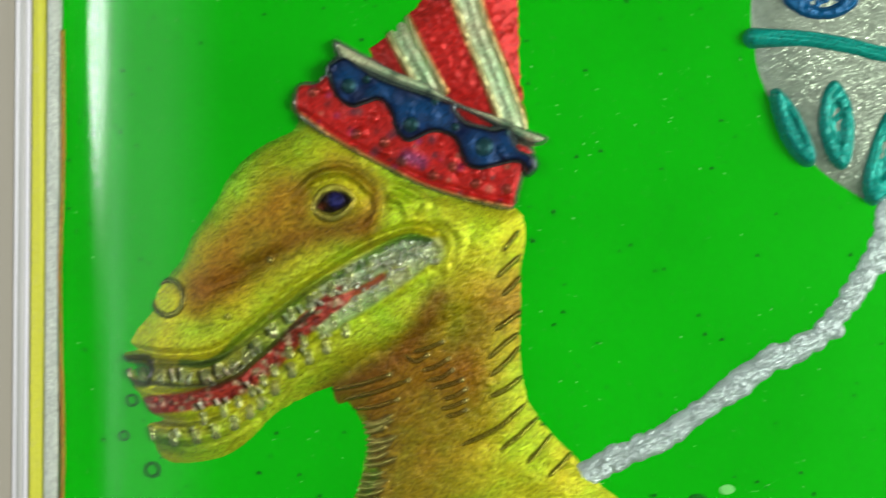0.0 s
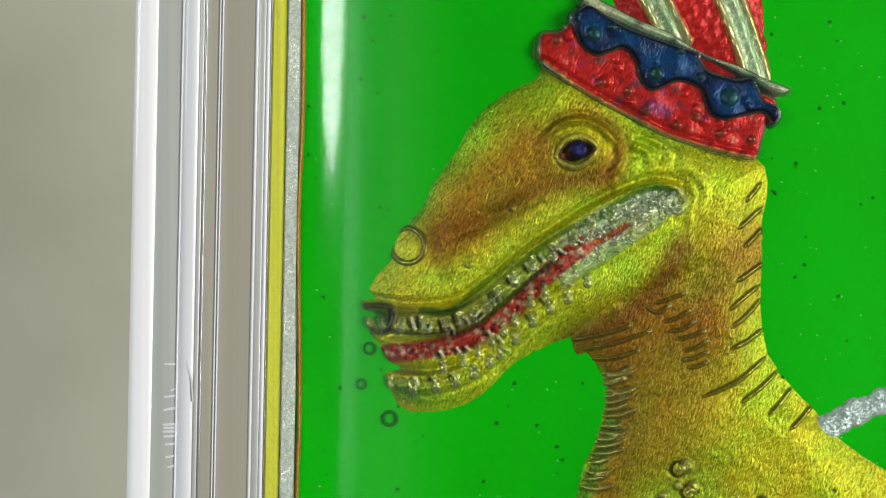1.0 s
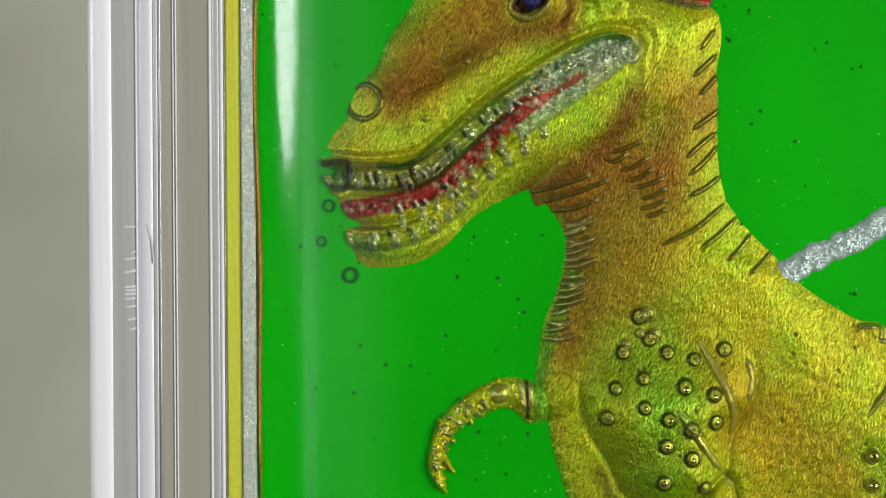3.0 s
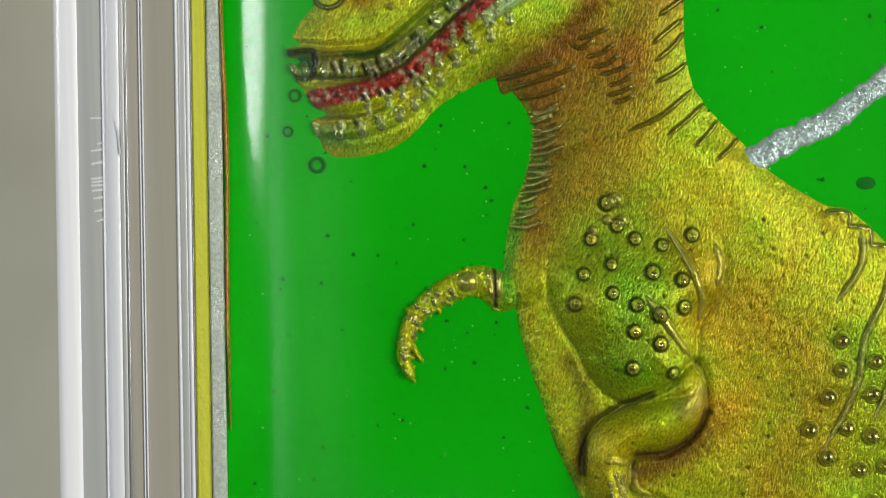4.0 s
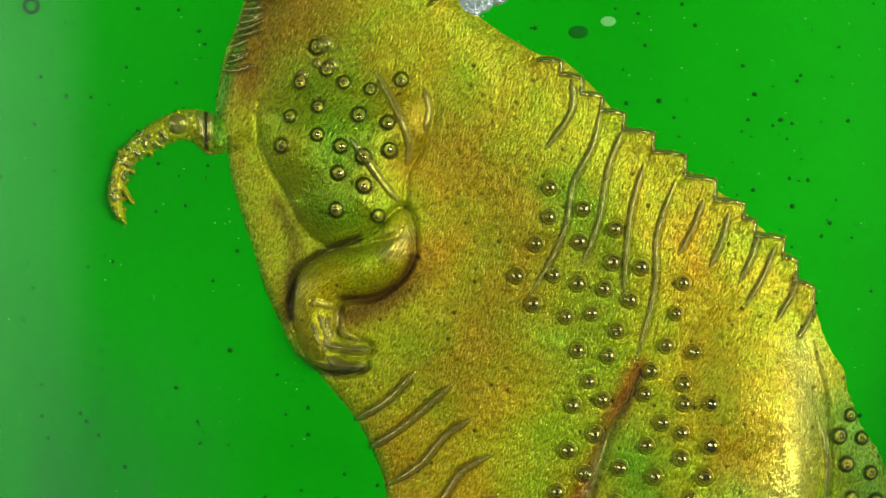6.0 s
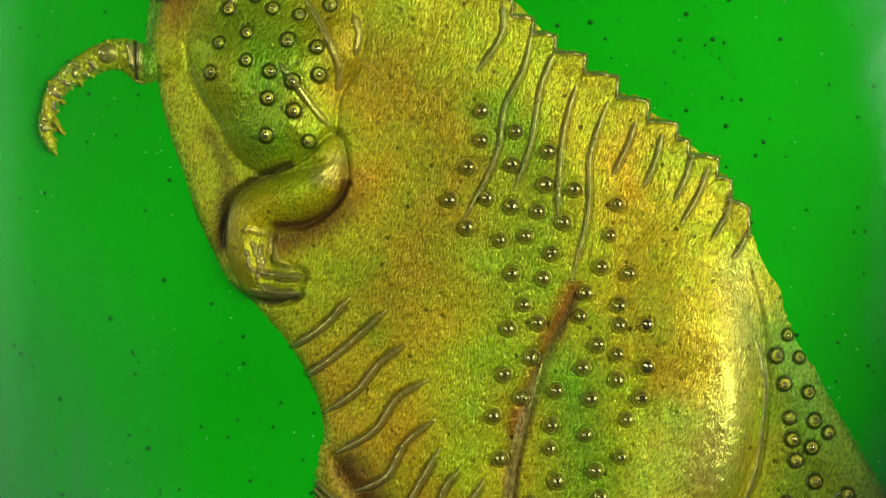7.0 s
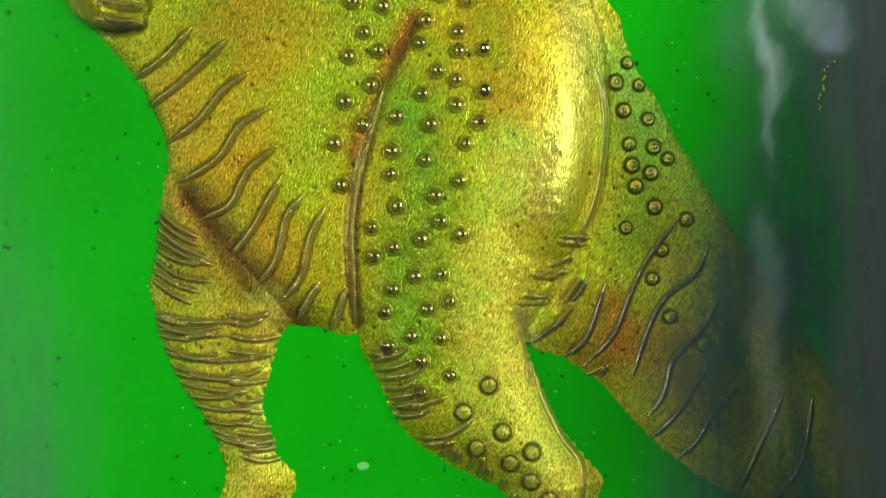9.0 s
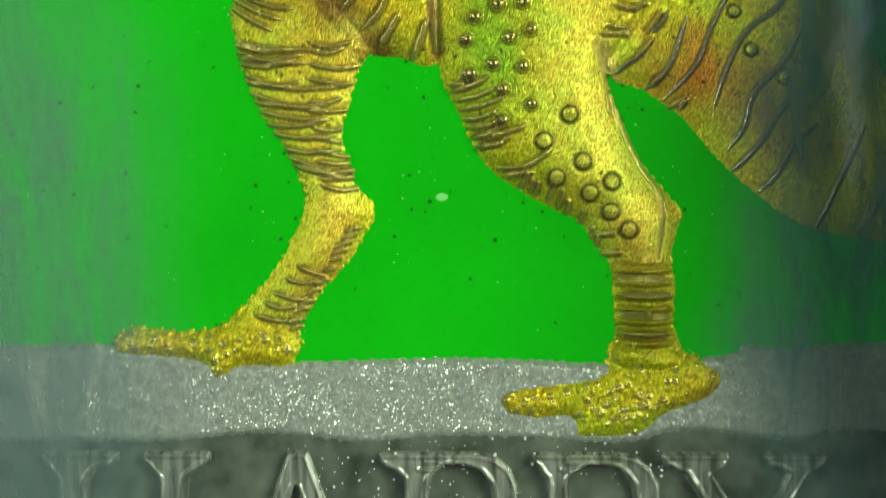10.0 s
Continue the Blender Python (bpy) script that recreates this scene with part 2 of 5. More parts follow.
LETTER = material("silvered_letter", (0.42, 0.49, 0.37), 0.6, 0.17)
pulled = node(LETTER, "ShaderNodeMapping")
pulled.inputs["Scale"].default_value = (2600, 800, 260)
link(LETTER, place_coords(LETTER), pulled.inputs["Vector"])
streak = node(LETTER, "ShaderNodeTexNoise", Scale=1.0, Detail=4.0)
link(LETTER, pulled.outputs[0], streak.inputs["Vector"])
link(LETTER, ramp(LETTER, streak.outputs[0], [(0.35, (0.10, 0.13, 0.08)), (0.65, (0.38, 0.45, 0.33))]), shader_of(LETTER).inputs["Base Color"])
grain(LETTER, 600, 0.4, 0.0002)
PANE = pane_material("front_glass", 1.6)


def veil_material(name):
    """Veil painted for shade and reflections on the glass; its colour and opacity come with the mesh, broken up by fine
    wisps.
    """
    mat = material(name, rough=0.6)
    paint = node(mat, "ShaderNodeVertexColor")
    paint.layer_name = "paint"
    link(mat, paint.outputs[0], shader_of(mat).inputs["Base Color"])
    stretch = node(mat, "ShaderNodeMapping")
    stretch.inputs["Scale"].default_value = (420, 420, 90)
    link(mat, place_coords(mat), stretch.inputs["Vector"])
    wisps = node(mat, "ShaderNodeTexNoise", Scale=1.0, Detail=4.0, Distortion=0.8)
    link(mat, stretch.outputs[0], wisps.inputs["Vector"])
    wispy = ramp(mat, wisps.outputs[0], [(0.3, (0.55, 0.55, 0.55)), (0.7, (1.25, 1.25, 1.25))])
    alpha = node(mat, "ShaderNodeMath")
    alpha.operation = "MULTIPLY"
    alpha.use_clamp = True
    link(mat, wispy, alpha.inputs[0])
    link(mat, paint.outputs[1], alpha.inputs[1])
    link(mat, alpha.outputs[0], shader_of(mat).inputs["Alpha"])
    return mat


VEIL = veil_material("painted_veil")

# ---- shaping ----


def spline(points, closed=True, steps=7):
    """A smooth curve through a few points."""
    p = np.array(points, float)
    n = len(p)
    out = []
    for i in range(n if closed else n - 1):
        if closed:
            a, b, c, d = p[(i - 1) % n], p[i], p[(i + 1) % n], p[(i + 2) % n]
        else:
            a, b, c, d = p[max(i - 1, 0)], p[i], p[i + 1], p[min(i + 2, n - 1)]
        for k in range(steps):
            s = k / steps
            out.append(0.5 * (2 * b + (c - a) * s + (2 * a - 5 * b + 4 * c - d) * s * s + (3 * b - a - 3 * c + d) * s ** 3))
    if not closed:
        out.append(p[-1])
    return np.array(out)


def distance_to(line, x, y, closed=False):
    """Distance of each place to a polyline, and how far along it (0 to 1) the nearest point lies."""
    best, along = np.full(x.shape, 1e9), np.zeros(x.shape)
    ends = np.roll(line, -1, 0) if closed else line[1:]
    starts = line if closed else line[:-1]
    for i, (a, b) in enumerate(zip(starts, ends)):
        v = b - a
        s = np.clip(((x - a[0]) * v[0] + (y - a[1]) * v[1]) / max(v @ v, 1e-9), 0, 1)
        d = np.hypot(x - a[0] - s * v[0], y - a[1] - s * v[1])
        near = d < best
        best = np.where(near, d, best)
        along = np.where(near, (i + s) / len(starts), along)
    return best, along


def inside(line, x, y):
    odd = np.zeros(x.shape, bool)
    for a, b in zip(line, np.roll(line, -1, 0)):
        if a[1] != b[1]:
            odd ^= ((a[1] > y) != (b[1] > y)) & (x < (b[0] - a[0]) * (y - a[1]) / (b[1] - a[1]) + a[0])
    return odd


def soft(d):
    d = np.clip(d, 0, 1)
    return d * d * (3 - 2 * d)


class Relief:
    """A raised shape over the (u, v) plane, worked like clay and brushed with paint, then turned into one mesh."""

    def __init__(self, u0, v0, u1, v1, step, colour):
        self.step = step
        self.u, self.v = np.meshgrid(np.arange(u0, u1, step), np.arange(v0, v1, step))
        self.h = np.full(self.u.shape, -4.0)
        self.coat = np.ones(self.u.shape)
        self.bared = []
        self.foot_shades = []
        self.paint = np.ones((*self.u.shape, 3)) * np.array(colour)

    def window(self, line, margin):
        lo, hi = line.min(0) - margin, line.max(0) + margin
        u0, v0 = self.u[0, 0], self.v[0, 0]
        i0, i1 = max(int((lo[1] - v0) / self.step), 0), max(int((hi[1] - v0) / self.step) + 1, 0)
        j0, j1 = max(int((lo[0] - u0) / self.step), 0), max(int((hi[0] - u0) / self.step) + 1, 0)
        return slice(i0, i1), slice(j0, j1)

    def depth(self, line, box):
        x, y = self.u[box], self.v[box]
        d, _ = distance_to(line, x, y, True)
        return np.where(inside(line, x, y), d, -d)

    def swell(self, points, height, width, power=0.5, blend=0.0, fade=None, ragged=0.0, sharp=False, grow=0.0):
        """Lay on a rounded form with this outline; where forms meet, the higher one shows."""
        line = np.array(points, float) if sharp else spline(points)
        box = self.window(line, 12 + grow)
        d = self.depth(line, box) + grow
        if ragged:
            x, y = self.u[box], self.v[box]
            d = d + ragged * (np.sin(x / 2.9 + 2 * np.sin(y / 7)) + np.sin(y / 2.3 + 1.7 * np.sin(x / 6)) + 0.8 * np.sin((x + y) / 4.7)) / 1.6 * np.exp(-(d / 8) ** 2)
        form = height * np.sin(np.clip(d / width, 0, 1) * math.pi / 2) ** (2 * power)
        form = np.where(d < 0, np.maximum(d * 1.2, -4.0), form)
        if fade:
            form = np.where(form > 0, form * soft((self.v[box] - fade[0]) / (fade[1] - fade[0])), form)
        old = self.h[box]
        if blend:
            both = (old > 0) & (form > 0)
            form = np.where(both, blend * np.logaddexp(old / blend, form / blend) - blend * 0.69 * np.exp(-np.abs(old - form) / blend), np.maximum(old, form))
        self.h[box] = np.maximum(old, form)

    def lift(self, points, height, width, lip=0.0, fade=None):
        """Raise what already stands inside this outline by a rounded step; lip sinks a line along its foot."""
        line = spline(points)
        box = self.window(line, 20)
        d = self.depth(line, box)
        on = self.h[box] > -2
        rise = height * np.sin(np.clip(d / width, 0, 1) * math.pi / 2) - lip * np.exp(-((d + 4) / 6) ** 2)
        if fade:
            rise = rise * soft((self.v[box] - fade[0]) / (fade[1] - fade[0]))
        old = self.h[box]
        self.h[box] = np.where(on, np.maximum(old + rise, np.minimum(old, 2.5)), old)

    def strip(self, box, amount, tint):
        """Leave the metal bare here; its tint is laid on last, over all paint."""
        self.bared.append((box, amount, tint))

    def ridge(self, points, height, width, taper=True, groove=0.8, bare=0.0, tint=None, foot_shade=0.0):
        """A raised line: a soft welt, or, where the metal is bare, a half-round bead that thins out at its ends."""
        line = spline(points, False, 6)
        box = self.window(line, width * 5)
        d, s = distance_to(line, self.u[box], self.v[box])
        ends = np.clip(np.minimum(s, 1 - s) * 6, 0.15, 1) if taper else np.ones(d.shape)
        on = self.h[box] > -2
        if bare > 0.25:
            w = width * 1.75 * (0.35 + 0.65 * ends)
            form = 0.8 * height * (0.3 + 0.7 * ends) * np.sqrt(np.clip(1 - (d / w) ** 2, 0, 1)) - 0.2 * groove * height * np.exp(-((d - 1.15 * w) / (0.35 * w)) ** 2)
            self.strip(box, bare * soft((w * 1.1 - d) / (0.3 * w)) * on, BARE if tint is None else tint)
            # shade along the bead's foot, to be painted on as darker colour
            if foot_shade:
                self.foot_shades.append((box, foot_shade * ends * soft((w * 2.1 - d) / w) * on))
        else:
            form = height * ends * (np.exp(-(d / width) ** 2) - groove * np.exp(-((d - 2.1 * width) / width) ** 2))
            if bare:
                self.strip(box, bare * soft((width * 1.5 - d) / (0.9 * width)) * on, BARE)
        self.h[box] += np.where(on, form, 0)

    def limb(self, points, r0, r1, height):
        line = spline(points, False, 6)
        box = self.window(line, max(r0, r1) * 1.5)
        d, s = distance_to(line, self.u[box], self.v[box])
        r = r0 + (r1 - r0) * s
        q = 1 - (d / r) ** 2
        self.h[box] = np.maximum(self.h[box], np.where(q > 0, height * np.sqrt(np.maximum(q, 0)), np.maximum((r - d) * 1.2, -4)))

    def dot(self, u, v, r, height, bare=0.0, tint=None):
        box = self.window(np.array([[u, v]], float), r * 2.2)
        d = np.hypot(self.u[box] - u, self.v[box] - v)
        ball = height * np.sqrt(np.clip(1 - (d / r) ** 2, 0, 1))
        on = self.h[box] > -2
        if bare:
            self.strip(box, bare * soft((r * 1.1 - d) / (0.22 * r)) * on, BARE if tint is None else tint)
        self.h[box] += np.where(on, ball - 0.1 * height * np.exp(-((d - r * 1.1) / (0.15 * r)) ** 2), 0)

    def brush(self, points, radius, colour, strength=1.0, hard=0.0, enamel=0.0):
        line = spline(points, False, 4) if len(points) > 1 else np.array(points, float)
        if len(line) == 1:
            line = np.vstack([line, line + 0.01])
        box = self.window(line, radius)
        d, _ = distance_to(line, self.u[box], self.v[box])
        k = (strength * soft((1 - d / radius) / (1 - hard)))[..., None]
        if enamel:
            self.coat[box] = np.maximum(self.coat[box], 1 + enamel * k[..., 0])
        self.paint[box] = self.paint[box] * (1 - k) + np.array(colour) * k

    def fill(self, points, colour, edge=6.0, strength=1.0):
        line = spline(points)
        box = self.window(line, edge)
        k = (strength * soft(self.depth(line, box) / edge + 0.5))[..., None]
        self.paint[box] = self.paint[box] * (1 - k) + np.array(colour) * k

    def mesh(self, name, base=0.0):
        """Only the part that stands above its ground is kept."""
        # shadow lines beside the ridges darken the paint
        for box, k in self.foot_shades:
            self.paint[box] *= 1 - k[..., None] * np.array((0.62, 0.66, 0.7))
        for box, k, tint in self.bared:
            self.paint[box] = self.paint[box] * (1 - k[..., None]) + np.array(tint) * k[..., None]
            self.coat[box] = np.minimum(self.coat[box], 1 - k)
        up = self.h > -3.9
        keep = up[:-1, :-1] | up[1:, :-1] | up[:-1, 1:] | up[1:, 1:]
        used = np.zeros(up.shape, bool)
        for a in (slice(None, -1), slice(1, None)):
            for b in (slice(None, -1), slice(1, None)):
                used[a, b] |= keep
        index = np.full(up.shape, -1)
        index[used] = np.arange(used.sum())
        u, v, h = self.u[used], self.v[used], self.h[used] + base
        co = np.stack([(u - 1400) * UNIT, -h * UNIT, (3000 - v) * UNIT], 1).astype(np.float32)
        quads = np.stack([index[1:, :-1][keep], index[1:, 1:][keep], index[:-1, 1:][keep], index[:-1, :-1][keep]], 1).astype(np.int32)
        me = bpy.data.meshes.new(name)
        me.vertices.add(len(co))
        me.vertices.foreach_set("co", co.ravel())
        me.loops.add(quads.size)
        me.loops.foreach_set("vertex_index", quads.ravel())
        me.polygons.add(len(quads))
        me.polygons.foreach_set("loop_start", np.arange(0, quads.size, 4, dtype=np.int32))
        me.update(calc_edges=True)
        me.polygons.foreach_set("use_smooth", np.ones(len(quads), bool))
        colour = me.color_attributes.new("paint", "FLOAT_COLOR", "POINT")
        rgba = np.ones((len(co), 4), np.float32)
        rgba[:, :3] = self.paint[used]
        rgba[:, 3] = self.coat[used]
        colour.data.foreach_set("color", rgba.ravel())
        me.validate()
        return me


def wobble(self, size, amount, seed=0):
    """Uneven hand-poured surface."""
    rng = np.random.default_rng(seed)
    total = np.zeros(self.u.shape)
    for k in range(14):
        a, f, p = rng.uniform(0, 6.283), rng.uniform(0.6, 1.7) / size, rng.uniform(0, 6.283)
        total += np.sin(6.283 * f * (self.u * math.cos(a) + self.v * math.sin(a)) + p)
    self.h += np.where(self.h > -2, total * amount / 5, 0)


def thing(name, data, mat, label, category, **tags):
    ob = new(name, data)
    if data:
        data.materials.append(mat)
    return tagged(ob, label, category, **tags)


def part(name, data, mat, parent, label=""):
    if isinstance(data, bmesh.types.BMesh):
        me = bpy.data.meshes.new(name)
        data.to_mesh(me)
        data.free()
        data = me
    ob = new(name, data)
    data.materials.append(mat)
    ob.parent = parent
    return tagged(ob, label)


def prism(outline, low, high, bevel=0.0):
    """A solid with this (u, v) outline between two heights."""
    bm = bmesh.new()
    face = bm.faces.new([bm.verts.new(world_at(u, v, low)) for u, v in outline])
    made = bmesh.ops.extrude_face_region(bm, geom=[face])
    top = [g for g in made["geom"] if isinstance(g, bmesh.types.BMVert)]
    bmesh.ops.translate(bm, verts=top, vec=(0, -(high - low) * UNIT, 0))
    bmesh.ops.recalc_face_normals(bm, faces=bm.faces)
    if bevel:
        bmesh.ops.bevel(bm, geom=bm.edges[:], offset=bevel * UNIT, segments=2, affect="EDGES")
    return bm


def slat(profile, v0, v1, lean=0.0, curved=0, wave=0.0):
    """A long upright moulding: a closed (u, height) profile drawn from v0 down to v1; its first points, up to curved, are one rounded face."""
    bm = bmesh.new()
    n = len(profile)
    rings = []
    for v in np.linspace(v0, v1, 12 if not wave else 80):
        drift = lean * v + wave * (math.sin(v / 130) + 0.6 * math.sin(v / 57 + 1))
        rings.append([bm.verts.new(world_at(u + drift, v, h)) for u, h in profile])
    for a, b in zip(rings, rings[1:]):
        for i in range(n):
            j = (i + 1) % n
            bm.faces.new((a[i], b[i], b[j], a[j])).smooth = i < curved - 1
    bm.faces.new(rings[0])
    bm.faces.new(list(reversed(rings[-1])))
    bmesh.ops.recalc_face_normals(bm, faces=bm.faces)
    for edge in bm.edges:
        edge.smooth = all(f.smooth for f in edge.link_faces)
    return bm

# ---- drawn outlines and lines of the figure ----
HEAD = ((645, 535), (662, 495), (690, 462), (700, 425), (722, 395), (745, 370), (765, 330), (800, 275), (840, 212), (890, 168), (940, 142), (975,
    118), (1060, 150), (1160, 205), (1250, 255), (1345, 288), (1346, 330), (1300, 470), (1180, 540), (1080, 575), (985, 605), (920, 642), (850, 700),
    (790, 728), (722, 728), (692, 695), (682, 655), (690, 640), (655, 585))
NECK = ((1000, 290), (1180, 260), (1344, 285), (1350, 400), (1347, 480), (1346, 560), (1360, 620), (1392, 672), (1440, 725), (1490, 784), (1540, 850),
    (1590, 960), (1653, 1120), (1449, 1233), (1256, 1027), (1086, 1021), (1013, 999), (1011, 949), (1018, 890), (1034, 818), (1054, 768), (1069, 707), (1060, 657), (1040, 625), (1012, 596))
BODY = ((1433, 740), (1501, 788), (1579, 841), (1629, 856), (1692, 917), (1735, 969), (1784, 1008), (1833, 1042), (1882, 1082), (1930, 1116), (1974,
    1160), (2018, 1202), (2046, 1258), (2069, 1309), (2093, 1379), (2119, 1440), (2093, 1620), (2039, 1738), (1964, 1871), (1880, 1947), (1780, 1943),
    (1682, 1898), (1620, 1960), (1560, 1941), (1506, 1930), (1424, 1866), (1358, 1763), (1304, 1673), (1302, 1651), (1296, 1592), (1269, 1519), (1232,
    1467), (1185, 1405), (1145, 1365), (1117, 1309), (1094, 1249), (1075, 1188), (1057, 1128), (1039, 1057), (1030, 997), (1022, 922), (1083, 752),
    (1265, 699))
TAIL = ((2047, 1375), (2077, 1356), (2109, 1422), (2141, 1499), (2178, 1571), (2210, 1634), (2251, 1709), (2288, 1772), (2349, 1865), (2404, 1962),
    (2460, 2054), (2515, 2147), (2508, 2306), (2399, 2293), (2319, 2280), (2251, 2254), (2193, 2212), (2126, 2151), (2078, 2097), (2040, 2053), (1982,
    2012), (1934, 1988), (1897, 1918), (1967, 1811), (2044, 1645))
FAR_LEG = ((1302, 1649), (1283, 1710), (1279, 1750), (1272, 1789), (1257, 1849), (1262, 1899), (1275, 1952), (1293, 2002), (1311, 2041), (1320, 2052),
    (1344, 2093), (1368, 2136), (1381, 2177), (1375, 2217), (1345, 2276), (1305, 2333), (1265, 2388), (1301, 2454), (1346, 2466), (1379, 2396), (1410,
    2349), (1439, 2318), (1479, 2271), (1508, 2219), (1502, 2194), (1477, 2168), (1466, 2127), (1451, 2076), (1467, 2016), (1485, 1967), (1500, 1937),
    (1511, 1930), (1465, 1848), (1369, 1754), (1322, 1682))
FAR_FOOT = ((1273, 2377), (1232, 2403), (1161, 2415), (1071, 2404), (1037, 2429), (1029, 2455), (1069, 2466), (1169, 2472), (1208, 2508), (1241,
    2504), (1270, 2483), (1330, 2491), (1357, 2476), (1364, 2426))
NEAR_LEG = ((1784, 1322), (1745, 1411), (1690, 1518), (1651, 1627), (1626, 1726), (1618, 1815), (1621, 1935), (1630, 1986), (1634, 1997), (1658,
    2048), (1681, 2096), (1715, 2148), (1764, 2184), (1823, 2220), (1872, 2249), (1893, 2285), (1916, 2324), (1924, 2385), (1926, 2445), (1924, 2496),
    (2035, 2500), (2033, 2419), (2035, 2359), (2031, 2318), (2043, 2263), (2050, 2233), (2021, 2192), (1979, 2135), (1949, 2065), (1929, 2012), (1928,
    1962), (1973, 1891), (2025, 1804), (2060, 1735), (2077, 1646), (2078, 1516), (2057, 1375), (1952, 1250), (1852, 1246))
NEAR_FOOT = ((1931, 2456), (1896, 2505), (1833, 2519), (1752, 2526), (1717, 2539), (1710, 2564), (1730, 2590), (1790, 2600), (1836, 2599), (1845,
    2631), (1909, 2638), (1970, 2628), (2014, 2596), (2073, 2578), (2110, 2553), (2116, 2513), (2076, 2491), (2034, 2474))
UPPER_ARM = ((1123, 880), (1092, 939), (1102, 1019), (1140, 1086), (1156, 1126), (1188, 1164), (1232, 1180), (1291, 1169), (1331, 1155), (1343, 1096),
    (1351, 1046), (1391, 979), (1398, 917), (1378, 887), (1324, 855), (1254, 838), (1184, 841))
FOREARM = ((1291, 1154), (1225, 1184), (1175, 1211), (1148, 1250), (1140, 1310), (1158, 1366), (1180, 1395), (1229, 1402), (1264, 1395), (1264, 1381),
    (1225, 1367), (1268, 1369), (1273, 1356), (1226, 1342), (1220, 1312), (1231, 1273), (1288, 1266), (1334, 1235), (1357, 1196), (1355, 1136), (1337,
    1115))
FAR_ARM = ((1009, 979), (975, 958), (935, 962), (889, 985), (858, 1009), (840, 1043), (830, 1083), (841, 1118))
ARM_FOLDS = ((1299, 874), (1332, 935), (1355, 1001), (1349, 1036))
ARM_FOLD_B = ((1255, 993), (1294, 1049), (1332, 1100))
ARM_FOLD_C = ((1383, 907), (1392, 942), (1383, 977))
CLAW_RIDGES = ((1211, 1352), (1241, 1358), (1270, 1362))
CLAW_RIDGE_B = ((1180, 1383), (1220, 1390), (1264, 1391))
THIGH_EDGE = ((1784, 1322), (1745, 1411), (1690, 1518), (1651, 1627), (1626, 1726), (1618, 1815), (1621, 1935))
THIGH_BACK = ((2066, 1505), (2080, 1576), (2074, 1656), (2058, 1735), (2027, 1804))
SHIN_EDGE = ((1927, 1982), (1949, 2078), (1982, 2155), (2013, 2207), (2004, 2312))
SPINE = (
    ((1643, 893), (1641, 948), (1594, 1014)),
    ((1697, 925), (1679, 1005), (1642, 1074), (1627, 1148), (1597, 1214), (1557, 1276)),
    ((1735, 977), (1705, 1046), (1684, 1145), (1652, 1224)),
    ((1768, 1043), (1740, 1137), (1724, 1287)),
    ((1822, 1075), (1787, 1169), (1780, 1268), (1746, 1387)),
    ((1870, 1111), (1853, 1154), (1824, 1205)),
    ((1916, 1133), (1902, 1180), (1879, 1229)),
    ((1967, 1168), (1956, 1206), (1931, 1255)),
    ((1995, 1196), (1975, 1242), (1940, 1296)),
    ((2034, 1239), (2024, 1280), (1992, 1325)),
    ((2065, 1305), (2050, 1334), (2029, 1359)),
)
RIBS = (
    ((1249, 1486), (1308, 1450), (1356, 1402)),
    ((1267, 1541), (1339, 1493), (1419, 1426)),
    ((1305, 1602), (1364, 1564), (1406, 1516), (1452, 1487)),
    ((1323, 1673), (1392, 1635), (1434, 1579), (1487, 1550)),
    ((1354, 1743), (1411, 1716), (1445, 1659), (1497, 1620)),
    ((1408, 1806), (1451, 1758), (1505, 1670)),
    ((1456, 1858), (1488, 1817), (1509, 1745), (1537, 1711)),
    ((1495, 1890), (1530, 1851), (1550, 1782), (1580, 1728)),
    ((1523, 1921), (1561, 1863)),
    ((1580, 1949), (1609, 1875)),
)
TAIL_RIDGES = (
    ((1934, 1985), (1995, 1945)),
    ((1992, 2013), (2034, 1975), (2068, 1886)),
    ((2202, 1776), (2148, 1842), (2111, 1907), (2081, 1974), (2025, 2032)),
    ((2254, 1826), (2228, 1876), (2172, 1917), (2135, 1983), (2112, 2049)),
    ((2272, 1915), (2237, 1974), (2184, 2025), (2164, 2085), (2135, 2125)),
    ((2289, 2007), (2233, 2055), (2197, 2107), (2161, 2146), (2137, 2165)),
    ((2292, 2085), (2250, 2123), (2221, 2169), (2189, 2201)),
    ((2035, 1877), (2021, 1900), (2007, 1913)),
    ((2016, 1991), (2009, 2000), (2002, 2010)),
    ((2065, 2034), (2058, 2042), (2051, 2050)),
    ((2290, 2266), (2323, 2198), (2378, 2091)),
    ((2359, 2284), (2403, 2212), (2428, 2103)),
)
THIGH_TICKS = (
    ((1992, 1800), (2045, 1802)),
    ((1987, 1809), (2038, 1814)),
    ((1970, 1851), (2016, 1833)),
    ((1964, 1871), (2004, 1858)),
    ((1939, 1865), (1984, 1872)),
    ((1923, 1899), (1974, 1907)),
    ((1912, 1914), (1970, 1914)),
    ((1975, 1957), (2007, 1923)),
    ((1992, 1917), (2024, 1874)),
    ((2003, 2003), (2024, 1986)),
    ((2026, 2049), (2067, 2031)),
)
SHIN_TICKS = (
    ((1682, 2089), (1727, 2086), (1778, 2072)),
    ((1691, 2107), (1737, 2101)),
    ((1725, 2146), (1775, 2143), (1822, 2114)),
    ((1735, 2159), (1790, 2154)),
    ((1902, 2268), (1932, 2266)),
    ((1901, 2303), (1941, 2301)),
    ((1925, 2345), (2020, 2350)),
    ((1934, 2375), (2029, 2381)),
    ((1932, 2410), (2028, 2417)),
    ((1931, 2446), (2027, 2451)),
)
